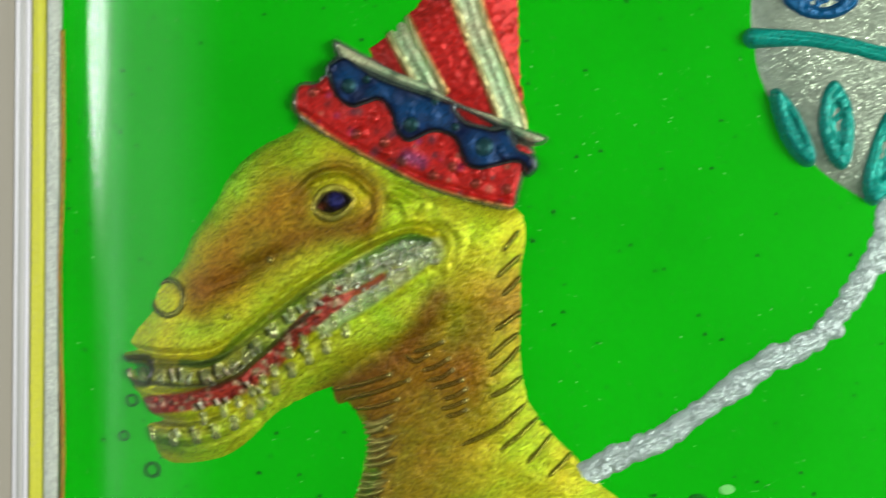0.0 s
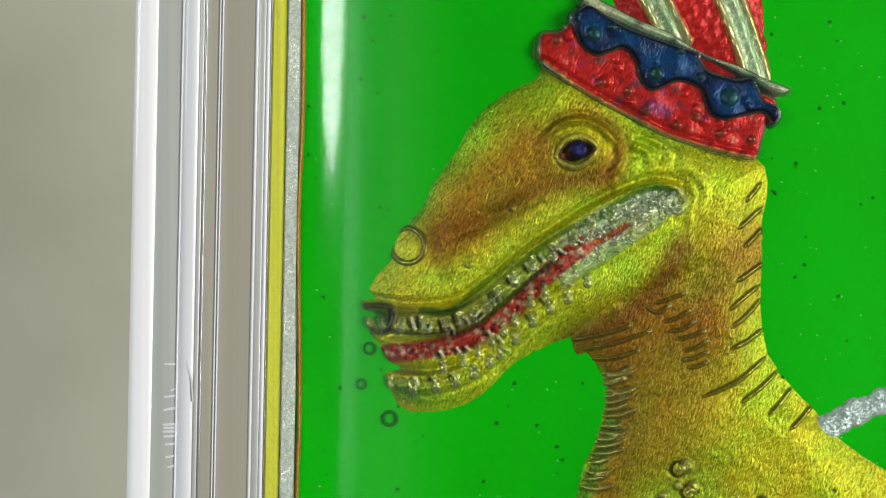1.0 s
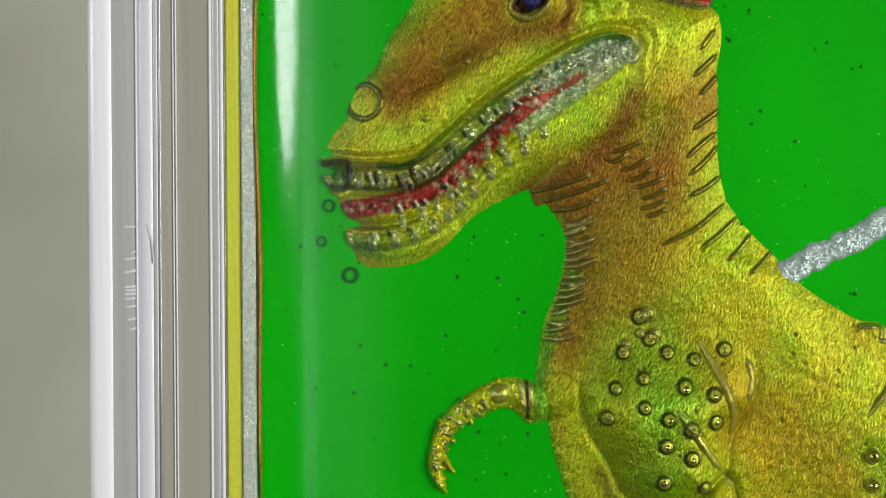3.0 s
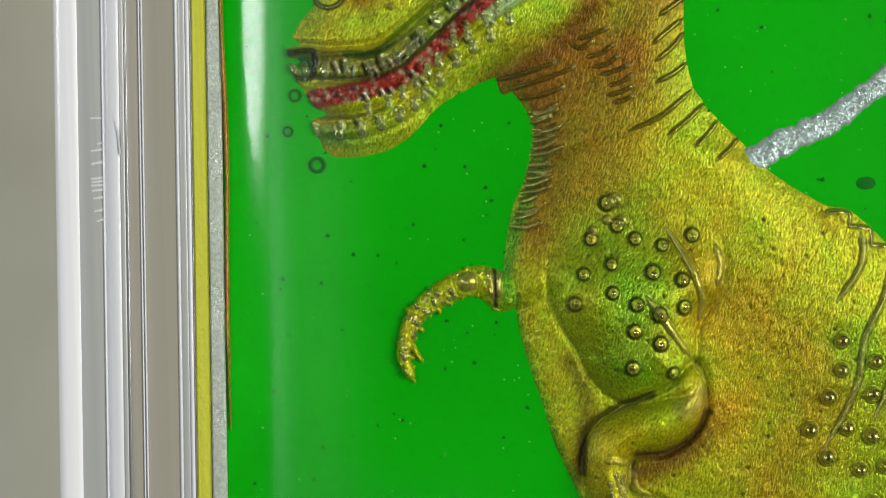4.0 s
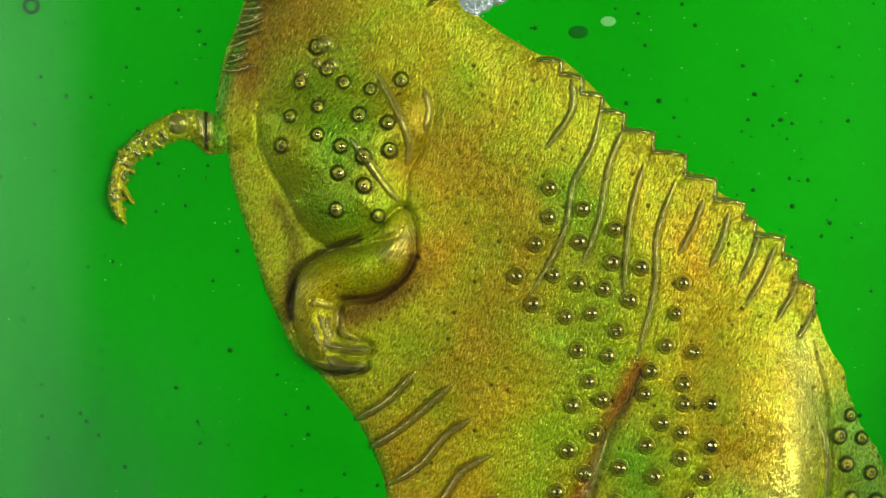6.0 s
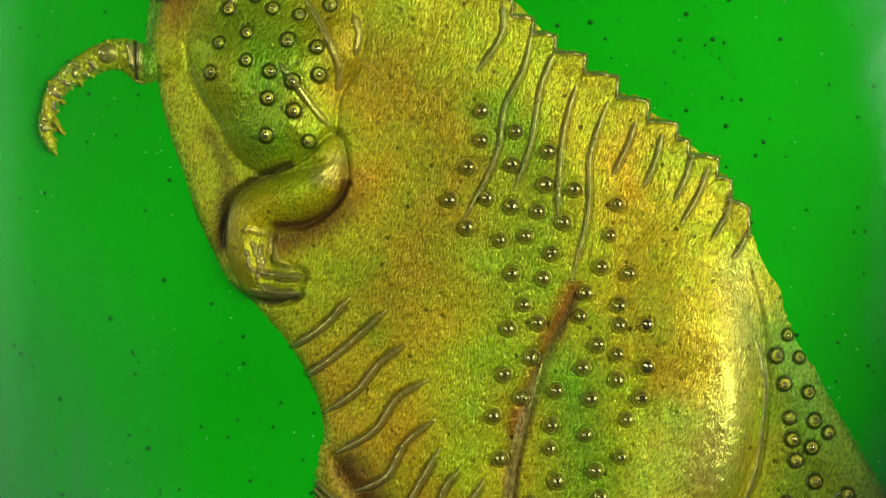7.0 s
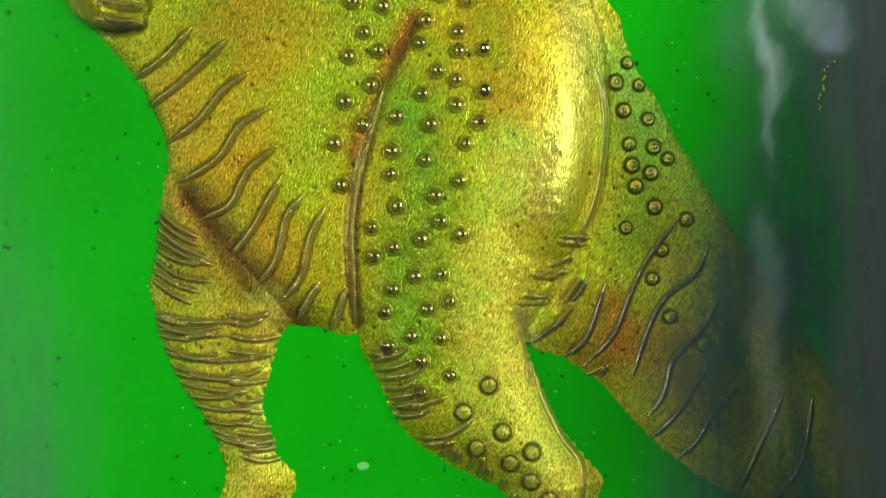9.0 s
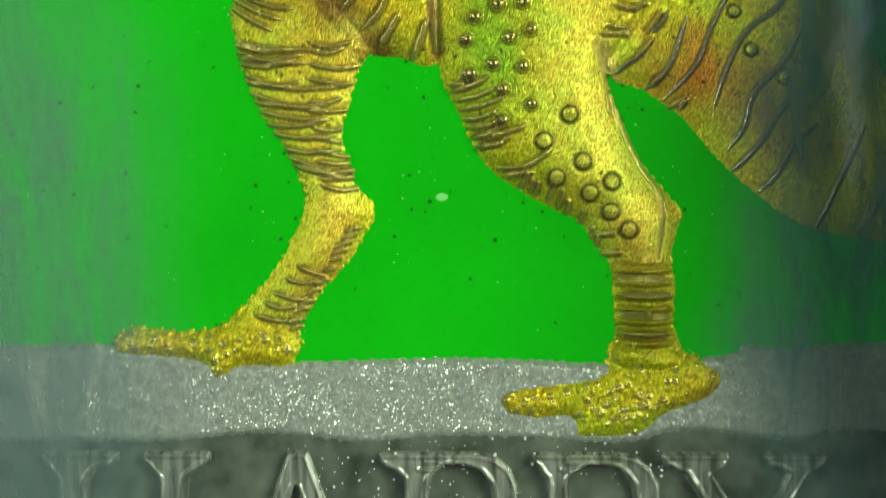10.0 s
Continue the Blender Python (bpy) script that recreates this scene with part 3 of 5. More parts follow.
ARM_DOTS = ((1166, 889), (1213, 867), (1196, 827), (1243, 891), (1289, 904), (1343, 888), (1149, 950), (1198, 934), (1269, 950), (1319, 965), (1132,
    1001), (1197, 984), (1237, 1005), (1276, 1024), (1321, 1013), (1232, 1051), (1276, 1074), (1227, 1115), (1299, 1127))
FLANK_DOTS = ((1600, 1083), (1598, 1134), (1658, 1121), (1573, 1181), (1650, 1179), (1713, 1158), (1538, 1236), (1604, 1236), (1707, 1216), (1646,
    1252), (1692, 1262), (1737, 1283), (1567, 1286), (1624, 1310), (1669, 1305), (1713, 1336), (1643, 1369), (1697, 1380), (1662, 1424), (1757, 1226),
    (1831, 1255), (1817, 1308), (1799, 1364), (1845, 1376), (1770, 1408), (1759, 1448), (1826, 1430), (1826, 1465), (1869, 1465), (1633, 1465), (1685,
    1457), (1671, 1517), (1622, 1545), (1650, 1586), (1601, 1617), (1610, 1692))
LEG_DOTS = ((1786, 1498), (1820, 1516), (1759, 1538), (1867, 1539), (1818, 1560), (1712, 1576), (1771, 1592), (1856, 1593), (1832, 1629), (1702,
    1636), (1760, 1654), (1698, 1676), (1819, 1694), (1774, 1718), (1707, 1733), (1782, 1763), (1660, 1769), (1817, 1788), (1748, 1793), (1698, 1806),
    (1661, 1820), (1734, 1857), (1779, 1855), (1693, 1879), (1791, 1904), (1677, 1918), (1754, 1916), (1723, 1962), (1776, 1968), (1680, 1980), (1739,
    2007), (1788, 2034), (1735, 2061))
SHIN_DOTS = ((1854, 2055), (1808, 2100), (1875, 2138), (1828, 2165), (1925, 2175), (1886, 2194), (1921, 2228), (1952, 2261))
TAIL_DOTS = ((2125, 1495), (2102, 1530), (2144, 1536), (2114, 1580), (2157, 1597), (2121, 1640), (2164, 1647), (2189, 1669), (2124, 1678), (2157,
    1693), (2129, 1715), (2161, 1753), (2109, 1788), (2216, 1778), (2171, 1830), (2152, 1880), (2180, 1949), (2238, 1999), (2270, 1965))
LIP_TOP = ((645, 538), (700, 548), (780, 548), (830, 532), (880, 492), (940, 442), (1010, 396), (1080, 356), (1150, 330), (1195, 335))
LIP_LOW = ((682, 655), (760, 660), (830, 640), (885, 600), (940, 545), (1000, 500), (1080, 450), (1150, 402), (1198, 362))
SAW = ((1590, 851), (1628, 878), (1664, 913), (1700, 943), (1738, 978), (1789, 1016), (1845, 1062), (1897, 1106), (1947, 1140), (1966, 1168), (2016, 1208), (2039, 1250), (2068, 1318))
TONGUE = ((690, 625), (770, 615), (850, 590), (910, 545), (970, 482), (1030, 435))
LEDGE_TOP = ((768, 2427), (929, 2433), (1030, 2436), (1230, 2472), (1371, 2477), (1633, 2478), (1773, 2486), (1894, 2495), (2116, 2490), (2157, 2472),
    (2237, 2481), (2318, 2474), (2479, 2478))
LEDGE_LOW = ((2474, 2636), (2312, 2635), (2231, 2648), (2051, 2623), (1929, 2642), (1728, 2625), (1587, 2620), (1466, 2626), (1296, 2605), (1124,
    2614), (923, 2607), (762, 2606))
HAT_RED = ((950, 111), (955, 60), (993, 53), (1024, 21), (1084, 42), (1183, 104), (1283, 146), (1372, 177), (1357, 222), (1346, 257), (1333, 289),
    (1266, 276), (1181, 250), (1101, 211), (1022, 167))
HAT_BLUE = ((1007, 30), (1020, 81), (1050, 106), (1078, 100), (1100, 94), (1117, 113), (1123, 136), (1133, 156), (1150, 168), (1170, 162), (1193, 152), (1216, 155), (1233, 167), (1241, 190),
    (1253, 211), (1276, 219), (1303, 214), (1326, 208), (1346, 208), (1363, 225), (1378, 211), (1373, 191), (1350, 178), (1337, 154), (1327, 138), (1303, 141), (1280, 136), (1253, 127), (1237, 107), (1230, 94), (1135, 61), (1102, 47), (1074, 30), (1041, 10))
HAT_PALE = ((1022, -19), (1064, 2), (1114, 28), (1184, 59), (1243, 95), (1303, 116), (1358, 142), (1398, 160), (1373, 172), (1323, 146), (1263, 115),
    (1203, 89), (1143, 68), (1084, 42), (1034, 22))
HAT_CONE = ((1084, 2), (1105, -17), (1186, -96), (1278, -205), (1324, -265), (1343, -184), (1351, -34), (1352, 47), (1359, 157), (1283, 138), (1183,
    92), (1114, 55))
HAT_STRIPES = (
    ((1196, 76), (1157, 3), (1130, -57)),
    ((1345, 152), (1306, 46), (1274, -35), (1249, -116)),
)
BALLOON = ((1765, -82), (1769, 8), (1779, 59), (1808, 119), (1862, 201), (1922, 252), (1992, 285), (2073, 263), (2154, 184), (2216, 74), (2238, -56),
    (2209, -177), (2130, -279), (2010, -321), (1888, -282), (1807, -192))
BALLOON_BAND = ((1769, -14), (1855, -9), (1935, 5), (2003, 21), (2116, 23), (2227, -16))
BALLOON_OVAL = ((1909, 68), (1934, 111), (1938, 171), (1923, 216), (1898, 191), (1883, 140), (1889, 90))
BALLOON_OVAL_B = ((2002, 122), (2024, 172), (2013, 243), (1977, 277), (1963, 242), (1973, 182))
BALLOON_OVAL_C = ((1804, 84), (1838, 120), (1868, 191), (1857, 206), (1823, 160))
BALLOON_DOT = ((1821, -82), (1866, -101), (1936, -90), (1946, -70), (1906, -48), (1855, -51))
STRING = ((1440, 775), (1490, 740), (1568, 712), (1602, 691), (1683, 637), (1773, 573), (1869, 523), (1940, 443), (1991, 353), (2007, 288))

# ---- the glass body and its ground ----
rng = random.Random(4)
LEAN = -0.02
TOP, BOTTOM = -420, 3000


def leaning(u0, u1, v0=TOP, v1=BOTTOM):
    return [(u0 + LEAN * v0, v0), (u1 + LEAN * v0, v0), (u1 + LEAN * v1, v1), (u0 + LEAN * v1, v1)]


bm = bmesh.new()
bmesh.ops.create_grid(bm, x_segments=2, y_segments=2, size=1.2, matrix=pose(0, 0.2, 0.1, 90))
me = bpy.data.meshes.new("backdrop")
bm.to_mesh(me)
bm.free()
thing("backdrop", me, BEIGE, "pale beige smooth wall behind the glass ornament", "wall", kind="structure")

me = bpy.data.meshes.new("floor")
bm = bmesh.new()
bmesh.ops.create_grid(bm, x_segments=2, y_segments=2, size=1.2, matrix=pose(0, -1.0, -0.75))
bm.to_mesh(me)
bm.free()
thing("floor", me, CLOTH, "dark charcoal carpet below the shelf", "floor", kind="structure")
me = bpy.data.meshes.new("shelf")
bm = bmesh.new()
bmesh.ops.create_cube(bm, size=1.0, matrix=Matrix.Translation((0, 0.04, -0.0152)) @ Matrix.Diagonal((2.4, 0.318, 0.03, 1)))
bmesh.ops.bevel(bm, geom=bm.edges[:], offset=0.002, segments=2, affect="EDGES")
bm.to_mesh(me)
bm.free()
thing("shelf", me, CLOTH, "dark charcoal shelf carrying the glass ornament", "shelf", kind="structure")

ornament = tagged(new("glass_ornament"), "thick clear glass block with a green enamelled back and ribbed edge", "ornament")
part("ground", prism(leaning(538, 2560), -60, 0), GREEN, ornament, "glossy bright green enamel ground")
part("glitter_stripe", prism(leaning(511, 537), -60, 6, 3), BRIGHT_SILVER, ornament, "silver glitter stripe along the edge")
part("yellow_stripe", prism(leaning(484, 510), -60, 4, 3), YELLOW, ornament, "bright yellow lacquered stripe")
part("smoky_edge", prism(leaning(2561, 2690), -60, 10, 4), SMOKE, ornament, "smoky grey far edge of the glass")
part("lower_plate", prism([(500, 2560), (2560, 2560), (2560, 3000), (490, 3000)], 1, 5), STEEL, ornament, "dark silvered plate behind the lettering")

# ribbed clear edge: rounded flutes side by side, glints and refractions painted as tones (u, width, height, material)
flutes = ((241, 41, 5, WHITE_GLASS), (282, 42, 1.2, GREY_GLASS), (324, 4, 3, PALE_GLASS), (328, 27, 4, PALE_GLASS), (355, 9, 2, GREY_GLASS), (364, 6, 2, DARK_GLASS), (370, 20, 1, DULL_GLASS),
          (390, 3, 3, PALE_GLASS), (393, 2, 1, DARK_GLASS), (395, 3, 3, PALE_GLASS), (398, 56, 1.2, DULL_GLASS), (454, 6, 3, PALE_GLASS), (460, 13, 2, GREY_GLASS), (473, 8, 3, PALE_GLASS), (481, 3, 2, DARK_GLASS))
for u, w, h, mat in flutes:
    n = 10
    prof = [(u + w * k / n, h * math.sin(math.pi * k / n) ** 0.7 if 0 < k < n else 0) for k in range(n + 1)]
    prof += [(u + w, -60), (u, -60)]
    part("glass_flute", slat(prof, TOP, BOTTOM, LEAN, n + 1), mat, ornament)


# the front glass: flat, with a rounded swelling along each side
prof = [(540, 18)] + [(556 + 124 * q, 62 - 34 * (1 - q) ** 2) for q in np.linspace(0, 1, 33)]
prof += [(2440 + 110 * q, 62 + 9 * math.sin(math.pi * q) ** 2) for q in np.linspace(0, 1, 29)] + [(2600, 62)]
curved = len(prof)
face = part("front_face", slat(prof + [(2600, 15), (540, 15)], TOP, BOTTOM, LEAN, curved), PANE, ornament, "clear front glass with rounded sides")
face.visible_shadow = False
# veil over the right side, its shade and mirrored streaks painted in
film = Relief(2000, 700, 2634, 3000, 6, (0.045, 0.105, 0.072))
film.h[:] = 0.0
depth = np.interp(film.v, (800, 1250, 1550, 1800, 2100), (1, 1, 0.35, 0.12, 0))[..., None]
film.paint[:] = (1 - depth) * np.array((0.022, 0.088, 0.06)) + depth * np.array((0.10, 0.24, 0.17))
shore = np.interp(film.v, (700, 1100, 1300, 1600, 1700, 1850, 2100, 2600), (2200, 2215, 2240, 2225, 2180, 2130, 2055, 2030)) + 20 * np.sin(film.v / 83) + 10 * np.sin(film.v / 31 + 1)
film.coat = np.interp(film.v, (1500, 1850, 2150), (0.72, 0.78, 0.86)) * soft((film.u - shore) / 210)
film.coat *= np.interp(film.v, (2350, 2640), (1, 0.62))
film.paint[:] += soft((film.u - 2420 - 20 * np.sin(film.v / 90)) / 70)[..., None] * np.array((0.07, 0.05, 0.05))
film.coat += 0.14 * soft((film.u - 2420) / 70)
# pale wisps painted as reflections in the glass: line, width, how opaque
for line, width, thick in (([(2300, 1050), (2330, 1220), (2343, 1328), (2349, 1410), (2345, 1480), (2366, 1532), (2360, 1599), (2354, 1653), (2357, 1740)], 24, 0.42),
                           ([(2352, 1460), (2370, 1532), (2362, 1610)], 40, 0.36), ([(2395, 1300), (2413, 1372), (2446, 1450), (2462, 1510)], 62, 0.42),
                           ([(2430, 1340), (2478, 1440), (2466, 1510)], 50, 0.4), ([(2330, 1740), (2345, 1850), (2335, 2000), (2340, 2230)], 50, 0.16),
                           ([(2290, 950), (2320, 1140), (2330, 1300)], 70, 0.3), ([(2390, 900), (2380, 1040), (2380, 1240)], 70, 0.3), ([(2440, 880), (2450, 1100), (2430, 1250)], 60, 0.22)):
    way = spline(line, False, 6)
    away, along = distance_to(way, film.u + 4 * np.sin(film.v / 31) + 3 * np.sin(film.v / 11 + film.u / 9), film.v)
    k = soft(1 - away / (width * (0.35 + 0.65 * np.sin(np.pi * np.clip(along, 0.04, 0.96))))) * soft(np.minimum(along, 1 - along) * 5)
    k = k ** 1.2
    film.coat = np.maximum(film.coat, film.coat * (1 - k) + thick * k)
    k = k * min(1, thick / 0.5)
    film.paint[:] = film.paint * (1 - k[..., None]) + np.array((0.52, 0.66, 0.66)) * k[..., None]
shade_veil = part("painted_veil", film.mesh("painted_veil", 76), VEIL, ornament, "wispy dark veil with shade and reflections painted in, over the front glass")
shade_veil.visible_shadow = False
pick = random.Random(23)
for u, v in spline(((2471, 1513), (2463, 1527), (2455, 1550), (2448, 1573), (2444, 1600)), False, 3):
    du, dv, size = pick.uniform(-4, 4), pick.uniform(-4, 4), pick.uniform(1.5, 3.4)
    part("gold_flake", prism([(u + du - size, v + dv), (u + du, v + dv - size * 1.3), (u + du + size, v + dv + 1), (u + du, v + dv + size)], 78, 79), YELLOW, ornament, "flake of gold leaf")
# haze mirrored at the lower left, painted as a dim teal veil
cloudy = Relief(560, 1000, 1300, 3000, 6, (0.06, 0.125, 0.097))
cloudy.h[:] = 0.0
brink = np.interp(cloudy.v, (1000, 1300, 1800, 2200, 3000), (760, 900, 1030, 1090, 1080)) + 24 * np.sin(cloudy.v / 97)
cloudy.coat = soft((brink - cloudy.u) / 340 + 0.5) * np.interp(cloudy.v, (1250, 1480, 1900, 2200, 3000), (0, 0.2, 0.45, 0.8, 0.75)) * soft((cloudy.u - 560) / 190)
haze = part("haze_veil", cloudy.mesh("haze_veil", 66), VEIL, ornament, "teal veil with mirrored haze painted in, over the front glass")
haze.visible_shadow = False
for u, v, run, rise in ((282, 643, 26, 1), (292, 690, 14, -4), (281, 701, 30, -3), (280, 724, 36, -6), (279, 750, 38, -2), (280, 756, 34, -1), (279, 762, 38, 0), (280, 771, 37, -2), (282, 785, 34, -3),
                        (283, 808, 30, -5), (286, 826, 24, -6)):
    thick = 1.6 + 0.05 * run
    part("scratch", prism([(u + 9, v), (u + 9 + run * 0.5, v + rise * 0.5 - 0.6), (u + 9 + run, v + rise), (u + 9 + run * 0.6, v + rise * 0.5 + thick), (u + 10, v + thick)], 0.4, 2.0), PALE_GLASS, ornament, "pale chipped scratch on the glass edge")
part("scratch", prism([(330, 640), (338, 672), (341, 710), (343, 710), (341, 672), (333, 640)], 1.5, 4.6), PALE_GLASS, ornament, "long pale scratch on the glass edge")
seam = Relief(520, -60, 560, 1300, 2.5, (0.30, 0.16, 0.02))
seam.limb([(538, -40), (536, 200), (528, 400), (530, 700), (524, 900), (516, 1250)], 4, 3, 8)
part("lacquer_seam", seam.mesh("lacquer_seam"), ENAMEL, ornament, "thin brownish lacquer seam")


# unseen slab added beside the glass to shade its right side, deeper towards its foot
blocker = bmesh.new()
side = ((500, -60), (500, 60), (844, 150), (1190, 290), (1436, 440), (1700, 640), (1946, 700), (2300, 630), (3000, 400), (3000, -60))
ring = [[blocker.verts.new(world_at(u, v, h)) for v, h in side] for u in (2640, 2800)]
for k in range(len(side)):
    j = (k + 1) % len(side)
    blocker.faces.new((ring[0][k], ring[0][j], ring[1][j], ring[1][k]))
blocker.faces.new(ring[0])
blocker.faces.new(ring[1])
bmesh.ops.recalc_face_normals(blocker, faces=blocker.faces)
blocker_mesh = bpy.data.meshes.new("shade_blocker")
blocker.to_mesh(blocker_mesh)
blocker.free()
thing("shade_blocker", blocker_mesh, SMOKE, "unseen dark grey slab added to shade the right side of the glass", "stand")

# ---- the dinosaur, one moulded relief ----
YELLOW_GOLD, BROWN, LEAF = (0.46, 0.48, 0.008), (0.20, 0.09, 0.002), (0.18, 0.36, 0.008)
WELT = (0.62, 0.56, 0.16)
ORANGE, DARK = (0.52, 0.37, 0.008), (0.02, 0.03, 0.012)
WHITE_SILVER, RED, NAVY = (0.54, 0.62, 0.50), (0.30, 0.03, 0.02), (0.006, 0.008, 0.10)


def ticks(relief, curve, count, length, angle, height=5.5, width=2.5, closed=False, jitter=0.25):
    """Short parallel wrinkles set along a curve; the angle is that of each wrinkle, in degrees below the horizontal."""
    line = spline(curve, closed, 12)
    for k in range(count):
        p = line[int((k + 0.5) / count * (len(line) - 1))]
        a = radians(angle + rng.uniform(-9, 9))
        n = length * (1 + rng.uniform(-jitter, jitter))
        d = np.array([math.cos(a), math.sin(a)]) * n
        bend = np.array([-d[1], d[0]]) * rng.uniform(0.02, 0.12)
        relief.ridge([p, p + d * 0.5 + bend, p + d], height * rng.uniform(0.7, 1.2), width * 1.1, bare=0.4, tint=WELT, foot_shade=0.75)


dino = Relief(600, 90, 2560, 2660, 1.9, YELLOW_GOLD)
dino.swell(TAIL, 15, 70, ragged=1.5)
dino.swell(FAR_LEG, 15, 60, blend=3, ragged=2.5)
dino.swell(FAR_FOOT, 16, 30, blend=5, ragged=4)
dino.swell(BODY, 18, 170, blend=3)
dino.swell(NECK, 17, 85, blend=5)
dino.lift(BODY, 7, 36)
dino.swell(HEAD, 25, 75, blend=3)
dino.limb(FAR_ARM, 32, 8, 14)
arm = spline(FAR_ARM, False, 6)
for k in range(6, len(arm) - 1, 3):
    p, q = arm[k], arm[k + 1]
    t = (q - p) / np.hypot(*(q - p))
    out = np.array([-t[1], t[0]]) * rng.choice((-1, -1, 1))
    reach = 27 - 19 * k / len(arm)
    dino.limb([p, p + out * (reach + rng.uniform(0, 8)) + t * 6], 8, 3, 10)
for line, size in (([(831, 1100), (839, 1116), (848, 1130)], 5), ([(846, 1066), (855, 1083), (863, 1094)], 5)):
    dino.limb(line, size, 2.5, 8)
# saw-toothed back: each plate runs level to its tip, then drops to the next
for (u, v), (x, y) in zip(SAW, SAW[1:]):
    tip = (x + 2, v + 0.3 * (y - v) - 3)
    dino.swell([(u - 42, v + 10), (u - 4, v), ((u + tip[0]) / 2, (v + tip[1]) / 2 - 4), tip, (x + 1, y), (x - 26, y + 26), (u - 30, v + 40)], 13, 16, blend=2, sharp=True, ragged=1.0)
dino.swell(NEAR_LEG, 27, 90, fade=(1330, 1600), ragged=1.5)
dino.swell(NEAR_FOOT, 22, 36, ragged=4)
dino.lift(NEAR_LEG, 9, 60, 6, fade=(1330, 1560))
dino.lift([(1790, 1420), (1930, 1350), (2040, 1420), (2080, 1580), (2062, 1760), (1990, 1900), (1950, 2040), (1820, 2040), (1760, 1800), (1760, 1600)], 14, 140)
dino.lift([(1850, 1330), (1990, 1290), (2052, 1370), (2082, 1480), (2088, 1600), (2064, 1730), (2010, 1830), (1900, 1800), (1860, 1600)], 22, 95)
dino.lift(UPPER_ARM, 42, 80, 6, fade=(850, 1010))
dino.lift(FOREARM, 34, 50, 11)
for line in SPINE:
    dino.ridge(line, 7, 2.8, bare=0.36, tint=(0.62, 0.60, 0.2), foot_shade=0.7)
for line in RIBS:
    dino.ridge(line, 9, 3.6, bare=0.5, tint=WELT, foot_shade=0.8)
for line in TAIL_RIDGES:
    dino.ridge(line, 6, 2.6, bare=0.7, tint=(0.36, 0.38, 0.28), foot_shade=0.8)
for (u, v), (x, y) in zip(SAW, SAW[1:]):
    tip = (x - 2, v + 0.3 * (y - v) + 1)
    dino.ridge([(u - 3, v + 4), ((u + tip[0]) / 2, (v + tip[1]) / 2), tip, (x - 4, y - 2)], 4, 2.0, False, bare=0.7, tint=WELT, foot_shade=0.9)
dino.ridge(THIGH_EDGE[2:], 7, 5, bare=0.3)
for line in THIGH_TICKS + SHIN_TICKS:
    dino.ridge(line, 7, 3.2, bare=0.4, tint=WELT, foot_shade=0.75)
for line in (ARM_FOLDS, ARM_FOLD_B, ARM_FOLD_C, CLAW_RIDGES, CLAW_RIDGE_B, THIGH_BACK, SHIN_EDGE):
    dino.ridge(line, 7, 3.8, bare=0.4)

# wrinkles: nape, throat, chin, thigh fold, far leg, shins
NAPE_LINES = (
    ((1353, 465), (1326, 483), (1302, 499)), ((1343, 506), (1316, 526), (1289, 549)), ((1346, 529), (1322, 556), (1292, 580)), ((1349, 583), (1322, 603), (1292, 617)),
    ((1353, 633), (1302, 674), (1242, 701)), ((1376, 657), (1342, 687), (1309, 711)), ((1400, 687), (1380, 711), (1356, 734)), ((1437, 718), (1417, 738), (1393, 758)),
    ((1346, 324), (1333, 341), (1319, 358)), ((1348, 368), (1326, 388), (1306, 405)), ((1349, 405), (1333, 422), (1316, 438)),
)
NECK_DASHES = (
    ((1157, 536), (1181, 530), (1208, 519)), ((1171, 569), (1194, 563), (1218, 549)), ((1181, 586), (1205, 582), (1225, 569)), ((1194, 600), (1218, 595), (1242, 586)),
    ((1208, 620), (1228, 615), (1248, 603)), ((1205, 637), (1228, 632), (1248, 623)), ((1215, 650), (1231, 647), (1248, 640)), ((1006, 603), (1060, 593), (1114, 576)),
    ((1033, 620), (1090, 606), (1147, 586)), ((1046, 637), (1087, 633), (1127, 620)), ((1141, 542), (1161, 553), (1181, 542)),
)
THROAT = ((1064, 660), (1070, 720), (1050, 790), (1026, 870))
for line in NAPE_LINES:
    dino.ridge(line, 6, 2.7, bare=0.55, tint=(0.24, 0.20, 0.04))
for line in NECK_DASHES:
    dino.ridge(line, 4.5, 2.4, bare=0.5, tint=(0.26, 0.20, 0.04))
    dino.dot(line[-1][0], line[-1][1], 4.5, 4, 0.7)
ticks(dino, THROAT, 17, 46, -12, 4.5, 2.4)
ticks(dino, ((1262, 1900), (1275, 1955), (1312, 2045), (1368, 2136)), 15, 130, 6, 7)
ticks(dino, ((1282, 1720), (1270, 1780), (1262, 1850)), 8, 100, 28, 7)
ticks(dino, ((1400, 1910), (1392, 2000), (1400, 2100), (1412, 2170)), 14, 80, 2, 6)
ticks(dino, ((1370, 2300), (1320, 2350), (1280, 2400)), 5, 74, 14, 7)
ticks(dino, ((1482, 2240), (1450, 2290), (1400, 2360), (1370, 2420)), 12, 30, 160, 6)
ticks(dino, ((1640, 1990), (1665, 2050), (1690, 2110)), 8, 70, -14, 5)
ticks(dino, ((1760, 2180), (1830, 2220), (1900, 2300)), 9, 34, -70, 5)
for v in (2330, 2352, 2376, 2398, 2420, 2440, 2458):
    dino.ridge([(1926, v), (1980, v + 6), (2030, v + 4)], 6, 4)

